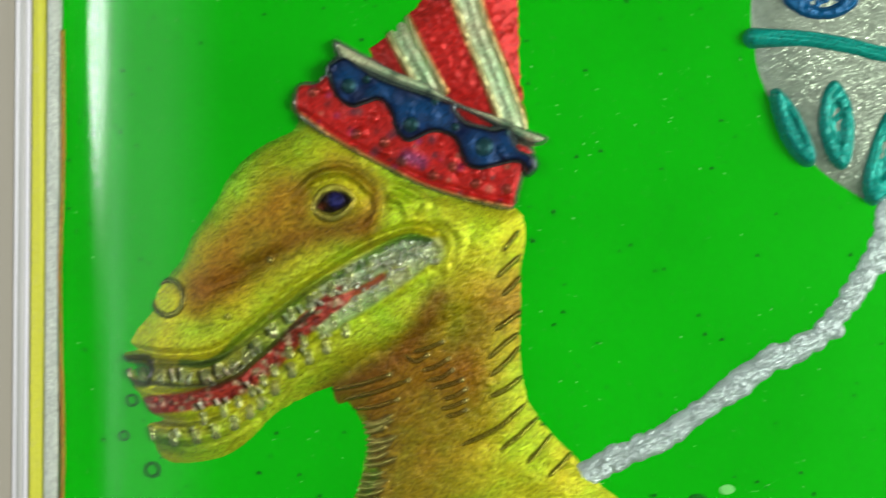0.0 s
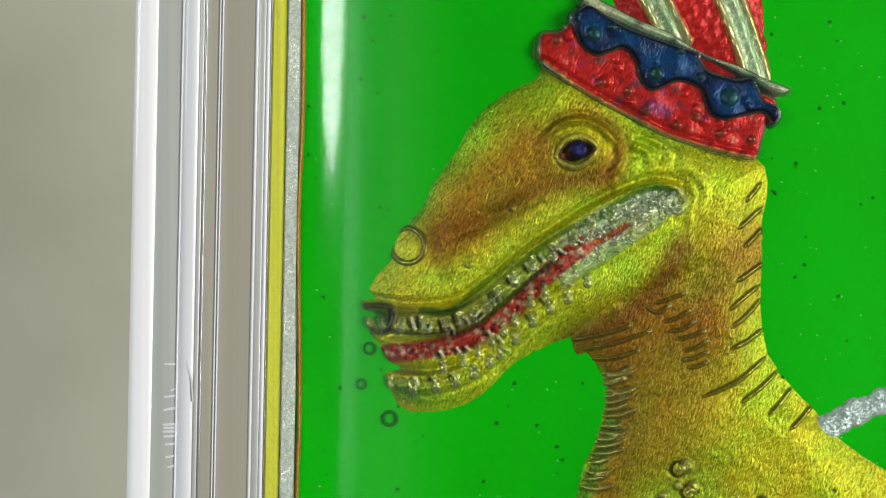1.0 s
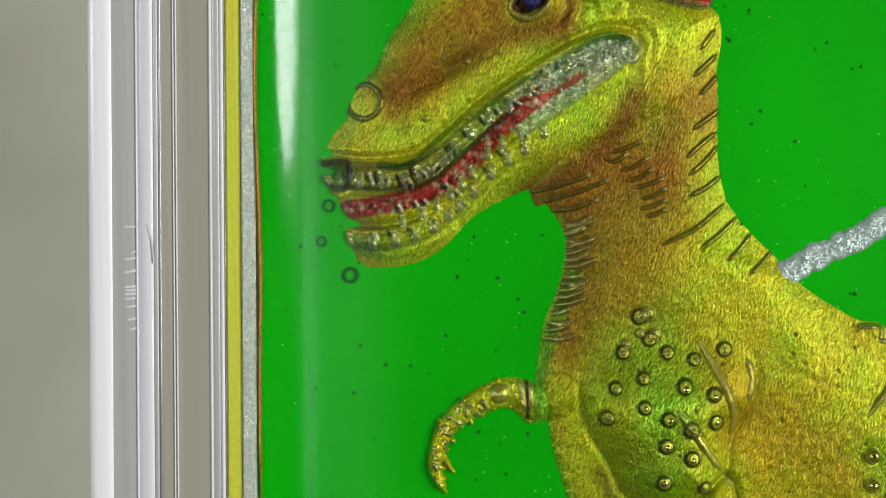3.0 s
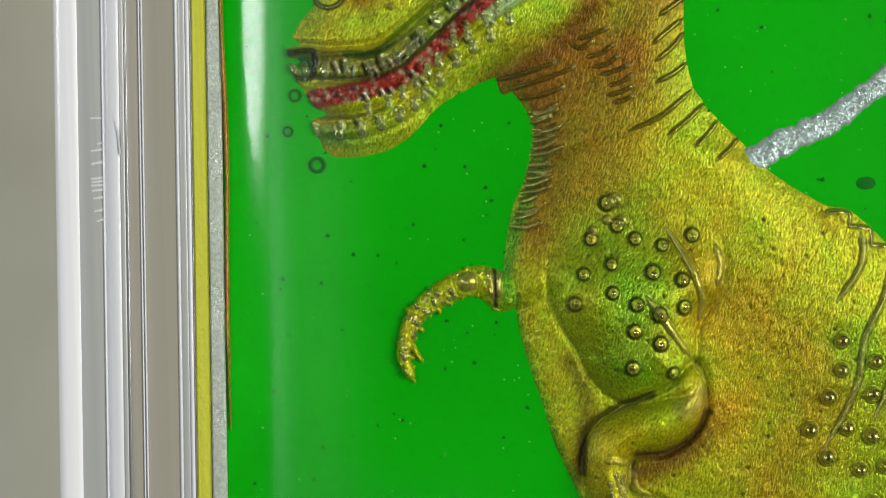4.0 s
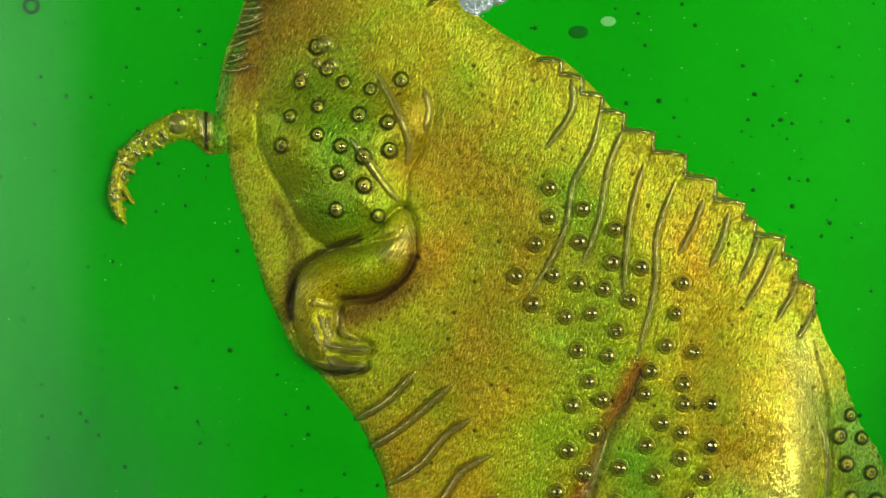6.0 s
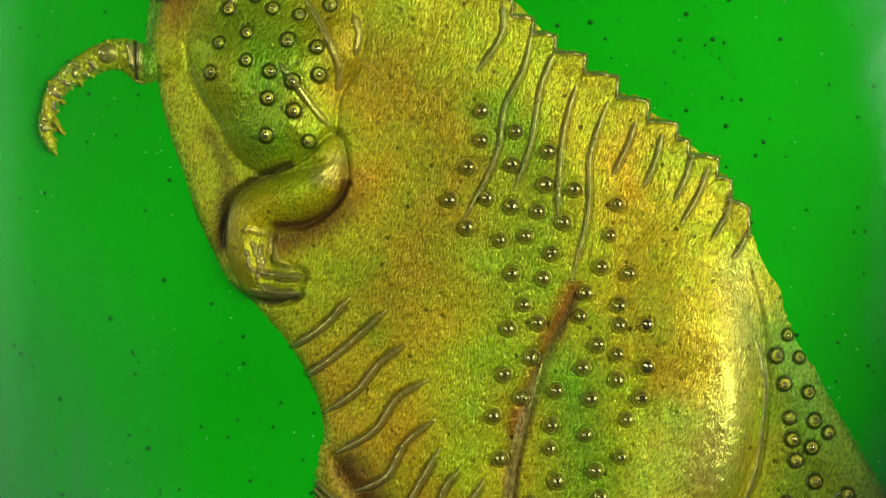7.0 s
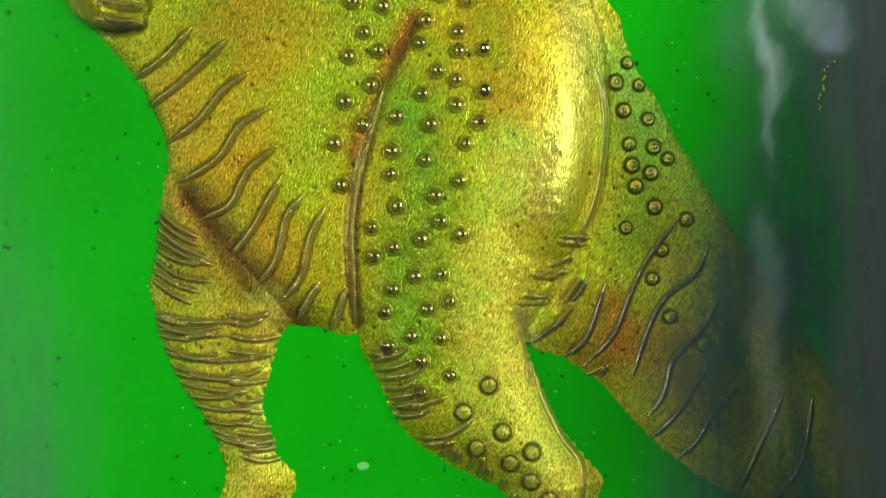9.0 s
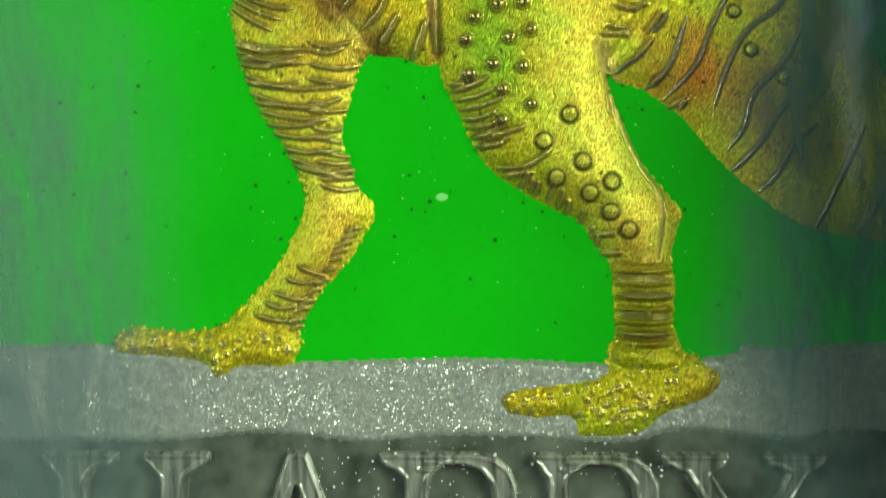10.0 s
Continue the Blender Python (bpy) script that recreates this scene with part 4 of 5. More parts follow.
# warts
rings = []
for u, v in ARM_DOTS + TAIL_DOTS:
    size = rng.uniform(12, 15)
    rings.append((u, v, size))
    dino.dot(u, v, size, 9)
    dino.dot(u + rng.uniform(-2, 3), v + rng.uniform(-1, 4), size * 0.38, 2.5, 0.8)
for u, v in FLANK_DOTS + LEG_DOTS:
    dino.dot(u, v, rng.uniform(13, 15.5), 15, 0.95)
for u, v in SHIN_DOTS:
    rings.append((u, v, 17))
    dino.dot(u, v, 17, 9, 0.1)
for curve, spread, count in ((FAR_ARM, 20, 60), (((1040, 2432), (1150, 2440), (1260, 2445), (1350, 2440)), 26, 110), (((1215, 2440), (1225, 2500)), 16, 20), (((1720, 2562), (1850, 2560), (1960, 2580), (2100, 2530)), 34, 190), (((1930, 2620), (1980, 2500)), 40, 70)):
    line = spline(curve, False, 10)
    for k in range(count):
        p = line[rng.randrange(len(line))]
        dino.dot(p[0] + rng.gauss(0, spread * 0.55), p[1] + rng.gauss(0, spread * 0.55), rng.uniform(3.5, 7), rng.uniform(1, 2.6), rng.choice((0, 0, 0.6)), (0.68, 0.64, 0.16))

# wrist, claws and scales of the near arm; bubble and bright joint of the far arm
for line in (((1203, 1350), (1240, 1363), (1273, 1360)), ((1206, 1373), (1232, 1388), (1266, 1391))):
    dino.ridge(line, 9, 5.0, bare=0.55, tint=(0.34, 0.30, 0.16))
dino.ridge(((1225, 1294), (1227, 1324), (1244, 1341), (1263, 1348)), 6, 4, bare=0.3)
dino.ridge(((1177, 1278), (1192, 1276), (1212, 1285)), 4, 3.5, bare=0.3)
for row in (((1205, 1305), (1209, 1327), (1207, 1349)), ((1183, 1315), (1190, 1340), (1200, 1360)), ((1196, 1300), (1200, 1325), (1203, 1350))):
    for p in spline(row, False, 4):
        dino.dot(p[0] + rng.uniform(-3, 3), p[1], rng.uniform(3.5, 5), 4, 0.7)
for line in (((880, 962), (878, 977)), ((884, 982), (890, 997)), ((902, 989), (914, 1000)), ((851, 989), (860, 1000)), ((850, 1023), (864, 1032)), ((830, 1009), (841, 1018)), ((853, 1036), (849, 1053)),
             ((825, 1075), (834, 1089)), ((954, 988), (967, 996)), ((915, 968), (925, 985)), ((866, 1002), (878, 1012))):
    dino.ridge([line[0], ((line[0][0] + line[1][0]) / 2 + 1, (line[0][1] + line[1][1]) / 2), line[1]], 6, 2.5, bare=0.8)
dino.dot(948, 956, 17, 11, 0.5)
for line in (((984, 933), (988, 960), (991, 987)), ((1002, 924), (1003, 954), (1001, 984)), ((980, 1007), (993, 1010), (1008, 1018))):
    dino.ridge(line, 7, 3.0, bare=0.6)
# head: brow, lids, nostril, cheek, lips, teeth, tongue
dino.lift([(985, 277), (996, 256), (1018, 246), (1040, 252), (1052, 266), (1038, 284), (1015, 293), (996, 289)], -8, 9)
dino.dot(1019, 268, 21, 12)
for line in ([(981, 281), (996, 255), (1018, 244), (1040, 250), (1056, 265)], [(983, 281), (998, 294), (1020, 297), (1043, 283), (1056, 265)]):
    dino.ridge(line, 8, 4, bare=0.3)
for line in ([(952, 262), (985, 226), (1030, 216), (1068, 234), (1086, 262)], [(1092, 245), (1096, 285), (1076, 318)], [(1110, 260), (1140, 270), (1150, 300)], [(1130, 240), (1175, 262), (1180, 290)],
             [(1195, 318), (1222, 345), (1208, 388)], [(1180, 325), (1206, 352), (1196, 380)]):
    dino.ridge(line, 4.5, 6)
dino.ridge([(790, 425), (860, 390), (940, 350)], -5, 12, True, 0.2)
circle = [(722 + 30 * math.cos(a), 435 + 31 * math.sin(a)) for a in np.linspace(0, 6.283, 13)]
dino.ridge(circle, 5, 2.8, False, bare=0.5, tint=(0.12, 0.13, 0.04))
NOSTRIL = circle
dino.lift([(1180, 262), (1230, 270), (1258, 310), (1250, 365), (1215, 410), (1205, 380), (1222, 345), (1195, 305)], 8, 26)
top, low = spline(LIP_TOP, False, 8), spline(LIP_LOW, False, 8)
dino.ridge(LIP_TOP, 7, 7, False, 1.0)
dino.ridge([(u, v + 44) for u, v in LIP_TOP[:6]], -7, 6)
dino.ridge([(u, v - 6) for u, v in LIP_LOW], -8, 7, False, 0.3)
dino.ridge([(u, v + 26) for u, v in LIP_LOW[:6]], 4, 6)
dino.brush([(u, v + 8) for u, v in LIP_TOP[:7]], 10, (0.12, 0.20, 0.02), 0.7, 0.3)
gum = [(u, v + 26) for u, v in LIP_TOP]
dino.brush(gum[:7], 24, (0.36, 0.42, 0.07), 0.95, 0.5, 0.5)
dino.brush(gum[6:], 26, WHITE_SILVER, 0.95, 0.5, 0.7)
dino.brush([(u, v + 20) for u, v in LIP_LOW[:5]], 18, (0.38, 0.42, 0.04), 0.8, 0.4)
dino.brush([(u, v - 12) for u, v in LIP_LOW[5:]], 20, WHITE_SILVER, 0.8, 0.5, 0.6)
dino.brush(TONGUE, 22, RED, 1.0, 0.6, 0.6)
dino.ridge(TONGUE, 7, 16, False, 0.2)
for line, count, drop, r, colour in ((top[:58], 15, 27, 10, (0.56, 0.62, 0.34)), (low[:46], 12, 22, 10, (0.54, 0.56, 0.10)), (low[10:], 16, -10, 8, (0.58, 0.64, 0.34))):
    for k in range(count):
        p = line[int((k + 0.5) / count * len(line))]
        u, v = p[0] + rng.uniform(-3, 3), p[1] + drop + rng.uniform(-3, 3)
        dino.brush([(u, v - 5), (u, v + 6)], r, colour, 0.9, 0.5, 0.6)
        dino.dot(u, v - 6, r * 0.85, 6, 0.5, (0.50, 0.56, 0.22))
        dino.dot(u + 1, v + 6, r * 0.8, 5, 0.6, (0.58, 0.64, 0.34))
for k in range(70):
    p = top[rng.randrange(44, len(top))]
    dino.dot(p[0] + rng.uniform(-8, 8), p[1] + rng.uniform(8, 46), rng.uniform(3, 6), rng.uniform(3, 6), 0.6, (0.62, 0.68, 0.56))
for k in range(60):
    s = rng.random()
    line = spline(TONGUE, False, 8)
    p = line[int(s * (len(line) - 1))]
    dino.dot(p[0] + rng.uniform(-10, 10), p[1] + rng.uniform(-14, 14), rng.uniform(4, 8), rng.uniform(2, 5))
for k in range(90):
    p = line[rng.randrange(len(line))]
    dino.brush([(p[0] + rng.uniform(-14, 14), p[1] + rng.uniform(-16, 16))], rng.uniform(4, 9), rng.choice(((0.46, 0.30, 0.24), (0.34, 0.30, 0.2), (0.10, 0.012, 0.012))), 0.75, 0.2)
dino.brush([(1040, 428), (1100, 388), (1165, 352)], 15, (0.22, 0.27, 0.15), 0.9, 0.3)
dino.brush([(1036, 438), (1075, 420), (1104, 402)], 10, RED, 0.9, 0.3)
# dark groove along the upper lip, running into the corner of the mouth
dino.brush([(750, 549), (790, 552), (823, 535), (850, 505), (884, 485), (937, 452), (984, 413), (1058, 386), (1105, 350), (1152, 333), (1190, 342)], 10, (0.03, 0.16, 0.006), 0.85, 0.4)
# glassy teeth: white glints painted on, with the dark gaps and shadow beside them
for line in (((698, 546), (695, 571)), ((728, 562), (735, 582)), ((763, 570), (760, 588)), ((783, 566), (790, 587)), ((807, 556), (815, 577)), ((796, 576), (804, 589)), ((838, 564), (847, 550)),
             ((847, 566), (858, 556)), ((869, 520), (875, 539)), ((875, 516), (884, 532)), ((899, 490), (907, 500)), ((745, 560), (749, 578)), ((822, 560), (830, 572)), ((930, 468), (940, 480)),
             ((976, 436), (998, 449)), ((1014, 423), (1028, 430)), ((955, 452), (962, 462)), ((677, 644), (691, 646)), ((779, 621), (784, 630)), ((808, 615), (813, 623)), ((825, 613), (830, 620)),
             ((880, 597), (888, 604)), ((890, 615), (901, 624)), ((863, 585), (868, 592)), ((765, 664), (769, 676)), ((800, 660), (806, 672)), ((735, 668), (740, 680)), ((838, 645), (846, 656)),
             ((935, 556), (942, 564)), ((960, 528), (968, 536)), ((1000, 500), (1010, 505))):
    (u0, v0), (u1, v1) = line
    dino.brush([(u0 - 7, v0 + 2), (u1 - 7, v1 + 2)], 5, DARK, 0.85, 0.3)
    dino.brush([(u0, v0), (u1, v1)], 3.6, (0.82, 0.88, 0.80), 0.9, 0.3, 1.0)
    dino.ridge([line[0], ((u0 + u1) / 2 + 1, (v0 + v1) / 2), line[1]], 5, 2.6)
for u, v in ((1063, 418), (1120, 400), (1062, 443), (1041, 463), (1096, 376), (1153, 350), (1134, 363), (1168, 372), (1101, 419), (1181, 347), (1080, 405), (1110, 385), (1140, 385), (1085, 425)):
    for k in range(3):
        dino.dot(u + rng.uniform(-9, 9), v + rng.uniform(-8, 8), rng.uniform(3, 5.5), 5, 0.8, (0.75, 0.8, 0.74))
# clear front tooth with a dark rim
dino.ridge([(646, 540), (690, 540), (696, 566), (684, 588), (652, 584), (644, 556), (652, 540)], 8, 6, False, 0.2)
dino.brush([(646, 542), (690, 542), (694, 566), (684, 586), (652, 582), (644, 556)], 9, DARK, 0.9, 0.4)
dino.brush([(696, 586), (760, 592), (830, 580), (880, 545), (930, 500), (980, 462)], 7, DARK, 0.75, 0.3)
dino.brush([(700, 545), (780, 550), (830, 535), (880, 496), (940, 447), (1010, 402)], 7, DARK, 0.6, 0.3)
dino.brush([(700, 690), (760, 698), (830, 680)], 30, (0.02, 0.20, 0.005), 0.75, 0.2)
dino.brush(HEAD[4:12], 24, (0.10, 0.33, 0.01), 0.6)
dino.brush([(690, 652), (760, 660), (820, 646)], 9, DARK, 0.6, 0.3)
dino.fill([(660, 552), (682, 552), (684, 572), (664, 574)], (0.01, 0.30, 0.01), 5)

# airbrushed colour, with shade painted into some creases; the paint thins out to green along the front of the figure
dino.brush([(995, 930), (996, 960), (996, 1000)], 7, DARK, 0.9, 0.3)
dino.brush([(1960, 1650), (1900, 1850), (1880, 2050), (1960, 2230)], 150, (0.62, 0.62, 0.05), 0.7)
dino.brush([(1190, 270), (1235, 320), (1200, 420), (1100, 480), (1000, 550), (900, 640), (790, 700)], 60, (0.42, 0.55, 0.02), 0.85)
dino.brush([(760, 500), (850, 480), (950, 400), (1060, 340), (1120, 290)], 55, (0.40, 0.54, 0.02), 0.8)
dino.brush([(790, 320), (850, 240), (900, 190), (990, 150), (1100, 190), (1190, 240)], 45, (0.36, 0.52, 0.02), 0.8)
dino.brush([(790, 400), (830, 340), (900, 290), (930, 250)], 88, (0.27, 0.13, 0.004), 0.85)
dino.brush([(790, 425), (880, 375), (960, 330), (1060, 312)], 60, BROWN, 0.95)
dino.brush([(960, 290), (975, 225), (1040, 205), (1095, 250), (1080, 310)], 34, BROWN, 0.75)
dino.brush([(790, 480), (770, 440), (780, 410)], 30, BROWN, 0.5)
dino.brush([(1100, 620), (1190, 590), (1260, 540), (1320, 470)], 165, BROWN, 0.9)
# shadow line under the jaw, painted in brown
dino.brush([(1005, 612), (1090, 572), (1160, 512), (1200, 440)], 48, (0.15, 0.045, 0.004), 0.85)
dino.brush([(1325, 540), (1370, 670), (1460, 780), (1560, 870)], 95, (0.40, 0.43, 0.01), 0.7)
dino.brush([(1080, 680), (1110, 760), (1090, 860)], 140, BROWN, 0.85)
dino.brush([(1220, 600), (1190, 740)], 160, BROWN, 0.65)
# contact shade round the forearm, painted in brown
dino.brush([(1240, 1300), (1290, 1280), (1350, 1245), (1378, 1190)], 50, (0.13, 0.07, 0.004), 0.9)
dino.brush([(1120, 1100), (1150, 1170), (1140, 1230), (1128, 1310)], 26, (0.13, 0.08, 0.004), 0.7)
dino.brush([(1180, 720), (1260, 860), (1420, 980)], 180, (0.29, 0.215, 0.006), 0.6)
dino.brush([(1190, 900), (1230, 1000), (1230, 1110)], 130, LEAF, 0.9)
dino.brush([(1380, 1180), (1420, 1000)], 110, ORANGE, 0.7)
dino.brush([(1450, 1050), (1560, 1150), (1500, 1350)], 170, ORANGE, 0.6)
dino.brush([(1460, 980), (1540, 1060), (1520, 1250), (1420, 1400)], 175, (0.28, 0.20, 0.004), 0.6)
dino.brush([(1650, 1120), (1690, 1250), (1640, 1380)], 130, LEAF, 0.65)
dino.brush([(1850, 1180), (1880, 1330), (1920, 1500)], 170, ORANGE, 0.8)
dino.brush([(1700, 1480), (1560, 1600)], 120, LEAF, 0.4)
dino.brush([(1300, 1520), (1400, 1660), (1500, 1800)], 140, ORANGE, 0.9)
# brown fold between belly and far leg, its shade painted in
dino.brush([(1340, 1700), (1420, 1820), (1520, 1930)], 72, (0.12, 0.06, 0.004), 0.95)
dino.brush([(1300, 1760), (1360, 1860), (1450, 1960)], 90, (0.25, 0.16, 0.006), 0.55)
dino.brush([(1800, 1900), (1880, 2050), (1950, 2190)], 90, (0.60, 0.62, 0.05), 0.5)
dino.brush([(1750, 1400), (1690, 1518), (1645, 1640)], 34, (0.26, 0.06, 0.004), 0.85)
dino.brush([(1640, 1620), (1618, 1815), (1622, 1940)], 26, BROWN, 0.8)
# shade of the groove beside the thigh edge, painted as a dark line
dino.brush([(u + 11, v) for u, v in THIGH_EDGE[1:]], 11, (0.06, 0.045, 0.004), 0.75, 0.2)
dino.brush([(1740, 1560), (1750, 1700), (1720, 1850), (1740, 1980)], 105, LEAF, 0.9)
dino.brush([(1790, 2060), (1860, 2150), (1950, 2260)], 95, LEAF, 0.35)
dino.brush([(1900, 2040), (1960, 2160), (2010, 2260)], 60, (0.58, 0.58, 0.08), 0.4)
dino.brush([(1470, 1900), (1450, 2050), (1440, 2200), (1420, 2300)], 60, (0.56, 0.55, 0.06), 0.6)
dino.brush([(1950, 1420), (1960, 1600), (1900, 1760), (1880, 1850)], 110, (0.50, 0.40, 0.012), 0.6)
dino.brush([(1330, 760), (1420, 860), (1560, 960)], 130, (0.42, 0.45, 0.01), 0.7)
dino.brush([(2130, 1520), (2150, 1680), (2130, 1800)], 100, LEAF, 0.8)
dino.brush([(2040, 1990), (2150, 2000), (2250, 2100)], 120, (0.27, 0.12, 0.015), 0.6)
dino.brush([(2080, 1910), (2090, 1990)], 60, (0.36, 0.08, 0.01), 0.5)
dino.brush([(2100, 1480), (2200, 1680), (2230, 1800)], 100, (0.10, 0.30, 0.02), 0.6, 0.0, 0.4)
dino.brush([(1930, 1650), (1880, 1850), (1860, 2040), (1940, 2170), (1990, 2290)], 105, (0.68, 0.68, 0.07), 0.7, 0.0, 0.5)
dino.brush([(1360, 1900), (1380, 2040), (1430, 2190), (1420, 2270), (1330, 2380)], 75, (0.60, 0.58, 0.05), 0.45, 0.0, 0.3)
dino.brush([(1975, 2330), (1980, 2460)], 80, BROWN, 0.6)
dino.brush([(1400, 2330), (1320, 2420)], 60, BROWN, 0.35)
dino.brush([(1440, 1930), (1420, 2120)], 55, ORANGE, 0.5)
dino.brush([(1030, 2440), (1350, 2450)], 60, (0.42, 0.39, 0.006), 0.9)
dino.brush([(1720, 2560), (2100, 2540)], 80, (0.42, 0.41, 0.006), 0.95)
# dark outlines of forearm and claws: their contact shade, painted in
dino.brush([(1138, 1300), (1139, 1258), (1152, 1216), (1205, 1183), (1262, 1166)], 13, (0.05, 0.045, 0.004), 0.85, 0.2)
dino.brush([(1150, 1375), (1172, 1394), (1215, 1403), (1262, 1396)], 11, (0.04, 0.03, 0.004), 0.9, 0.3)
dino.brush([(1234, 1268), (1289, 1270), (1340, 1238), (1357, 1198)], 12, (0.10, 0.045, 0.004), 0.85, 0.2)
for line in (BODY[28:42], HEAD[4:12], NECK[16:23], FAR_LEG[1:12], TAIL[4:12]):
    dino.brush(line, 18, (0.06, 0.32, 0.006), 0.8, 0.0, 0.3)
dino.fill([(986, 277), (998, 257), (1018, 249), (1038, 254), (1050, 266), (1035, 281), (1015, 289), (998, 286)], (0.016, 0.008, 0.006), 4)
dino.brush([(1023, 266)], 18, NAVY, 1.0, 0.5)
dino.brush([(998, 276)], 11, (0.20, 0.05, 0.01), 0.8)
dino.brush(NOSTRIL, 7, (0.07, 0.08, 0.01), 0.55, 0.2)
# crease shade and dark reflection at each wart's rim, painted as a ring
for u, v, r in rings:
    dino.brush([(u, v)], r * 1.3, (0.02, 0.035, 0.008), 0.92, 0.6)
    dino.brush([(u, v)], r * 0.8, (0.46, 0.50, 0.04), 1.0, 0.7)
# pits and specks in the enamel, and a few clear bubbles at the throat
for k in range(210):
    u, v = rng.uniform(1150, 2200), rng.uniform(800, 2200)
    dino.brush([(u, v)], rng.uniform(2.5, 6), (0.03, 0.03, 0.006), 0.75, 0.2)
    dino.dot(u, v, 4, -2.5)
for u, v, r in ((1210, 822, 14), (1196, 856, 9), (1222, 858, 11), (1170, 874, 9), (905, 470, 6), (905, 370, 6), (830, 470, 6)):
    dino.dot(u, v, r, 8, 0.4)
# the bulges of thigh, elbow and heel are made smoother and paler for their highlights
for line, reach, sheen in (((2040, 1380), (2036, 1480), (2024, 1564), (2000, 1643), (1975, 1730)), 70, 0.29), (((1315, 1189), (1333, 1184), (1343, 1165)), 30, 0.4), (((1917, 1936), (1927, 1976), (1940, 2042)), 26, 0.5):
    gloss_line = spline(line, False, 6)
    box = dino.window(gloss_line, reach)
    d, _ = distance_to(gloss_line, dino.u[box], dino.v[box])
    dino.strip(box, sheen * soft(1 - d / reach) * (dino.h[box] > -2), (0.62, 0.58, 0.22))
wobble(dino, 160, 1.6, 3)
wobble(dino, 34, 0.5, 5)
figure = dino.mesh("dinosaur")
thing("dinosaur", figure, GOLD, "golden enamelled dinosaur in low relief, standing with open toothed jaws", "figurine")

# ---- ledge and lettering ----
ledge = Relief(480, 2400, 2560, 2680, 4, (0.6, 0.6, 0.6))
ledge.swell(((500, 2420),) + LEDGE_TOP + ((2556, 2480), (2556, 2636)) + LEDGE_LOW + ((500, 2600),), 11, 14, ragged=2)
wobble(ledge, 60, 0.8, 8)
thing("ledge", ledge.mesh("ledge"), SILVER, "silver glitter ledge under the dinosaur's feet", "ledge")

lettering = tagged(new("lettering"), "raised silvered serif lettering on the dark lower plate", "lettering")


def written(x, y):
    """Place on the plate of a point of the line of writing: x along the line, y down from its top."""
    return 822 + 1.0060 * x + -0.0367 * y, 2616 + 0.0350 * x + 1.0067 * y


def stem(x0, x1, s0, s1, foot=300):
    """An upright stroke with bracketed serifs at its head and foot."""
    head = [(s0 + 5, 0), (s1 - 5, 0), (s1, 5), (s1 - 1, 18), (s1 - 12, 27), (x1 + 12, 36), (x1 + 2, 46), (x1, 60)]
    base = [(x1, foot - 60), (x1 + 2, foot - 46), (x1 + 12, foot - 36), (s1 - 12, foot - 27), (s1, foot - 18), (s1 - 5, foot), (s0 + 5, foot),
            (s0, foot - 18), (s0 + 12, foot - 27), (x0 - 12, foot - 36), (x0 - 2, foot - 46), (x0, foot - 60)]
    return head + base + [(x0, 60), (x0 - 2, 46), (x0 - 12, 36), (s0 + 12, 27), (s0 + 1, 18), (s0, 5)]


def bowl(x):
    """The round of a P, open towards its stem."""
    outer = [(x, 0), (x + 100, 0), (x + 132, 8), (x + 158, 28), (x + 172, 58), (x + 174, 88), (x + 164, 122), (x + 140, 150), (x + 104, 164), (x, 166)]
    inner = [(x, 146), (x + 84, 144), (x + 108, 132), (x + 122, 108), (x + 126, 82), (x + 120, 54), (x + 104, 34), (x + 80, 25), (x, 24)]
    return outer + inner


def letter(*strokes):
    placed = [[written(x, y) for x, y in stroke] for stroke in strokes]
    every = np.array([p for stroke in placed for p in stroke])
    lo, hi = every.min(0) - 8, every.max(0) + 8
    form = Relief(lo[0], lo[1], hi[0], hi[1], 2.5, (0.5, 0.5, 0.5))
    for stroke in placed:
        form.swell(stroke, 19, 7, sharp=True)
    for stroke in placed:
        rim = np.array(stroke + [stroke[0]])
        box = form.window(rim, 12)
        away, _ = distance_to(rim, form.u[box], form.v[box])
        form.h[box] += np.where(form.h[box] > 12, 4.5 * np.exp(-((away - 7) / 3.5) ** 2), 0)
    wobble(form, 30, 0.5, 21)
    part("letter", form.mesh("letter", 5), LETTER, lettering)


letter(stem(108, 164, 78, 216), stem(287, 338, 256, 378), [(150, 140), (300, 140), (300, 166), (150, 166)])
letter([(512, 0), (548, 0), (661, 300), (606, 300), (528, 62), (442, 300), (414, 300)], [(470, 196), (590, 196), (598, 220), (462, 220)],
       [(384, 280), (484, 280), (484, 300), (384, 300)], [(566, 280), (694, 280), (694, 300), (566, 300)])
letter(stem(716, 764, 672, 800), bowl(746))
letter(stem(968, 1008, 940, 1050), bowl(996))
letter([(1175, 0), (1287, 0), (1292, 8), (1288, 22), (1264, 40), (1330, 150), (1390, 36), (1356, 24), (1351, 8), (1356, 0), (1460, 0), (1465, 8), (1458, 22), (1430, 40), (1352, 176),
        (1352, 264), (1392, 282), (1392, 300), (1262, 300), (1262, 282), (1302, 264), (1302, 180), (1212, 40), (1178, 24), (1170, 8)])

# ---- hat and balloon ----
hat = tagged(new("party_hat"), "red and white striped party hat with a navy zigzag ribbon", "hat")
PALE, CHERRY, INK = (0.42, 0.50, 0.36), (0.42, 0.012, 0.010), (0.001, 0.010, 0.06)
cone = Relief(1050, -300, 1420, 200, 2.5, CHERRY)
cone.swell(HAT_CONE, 18, 60)
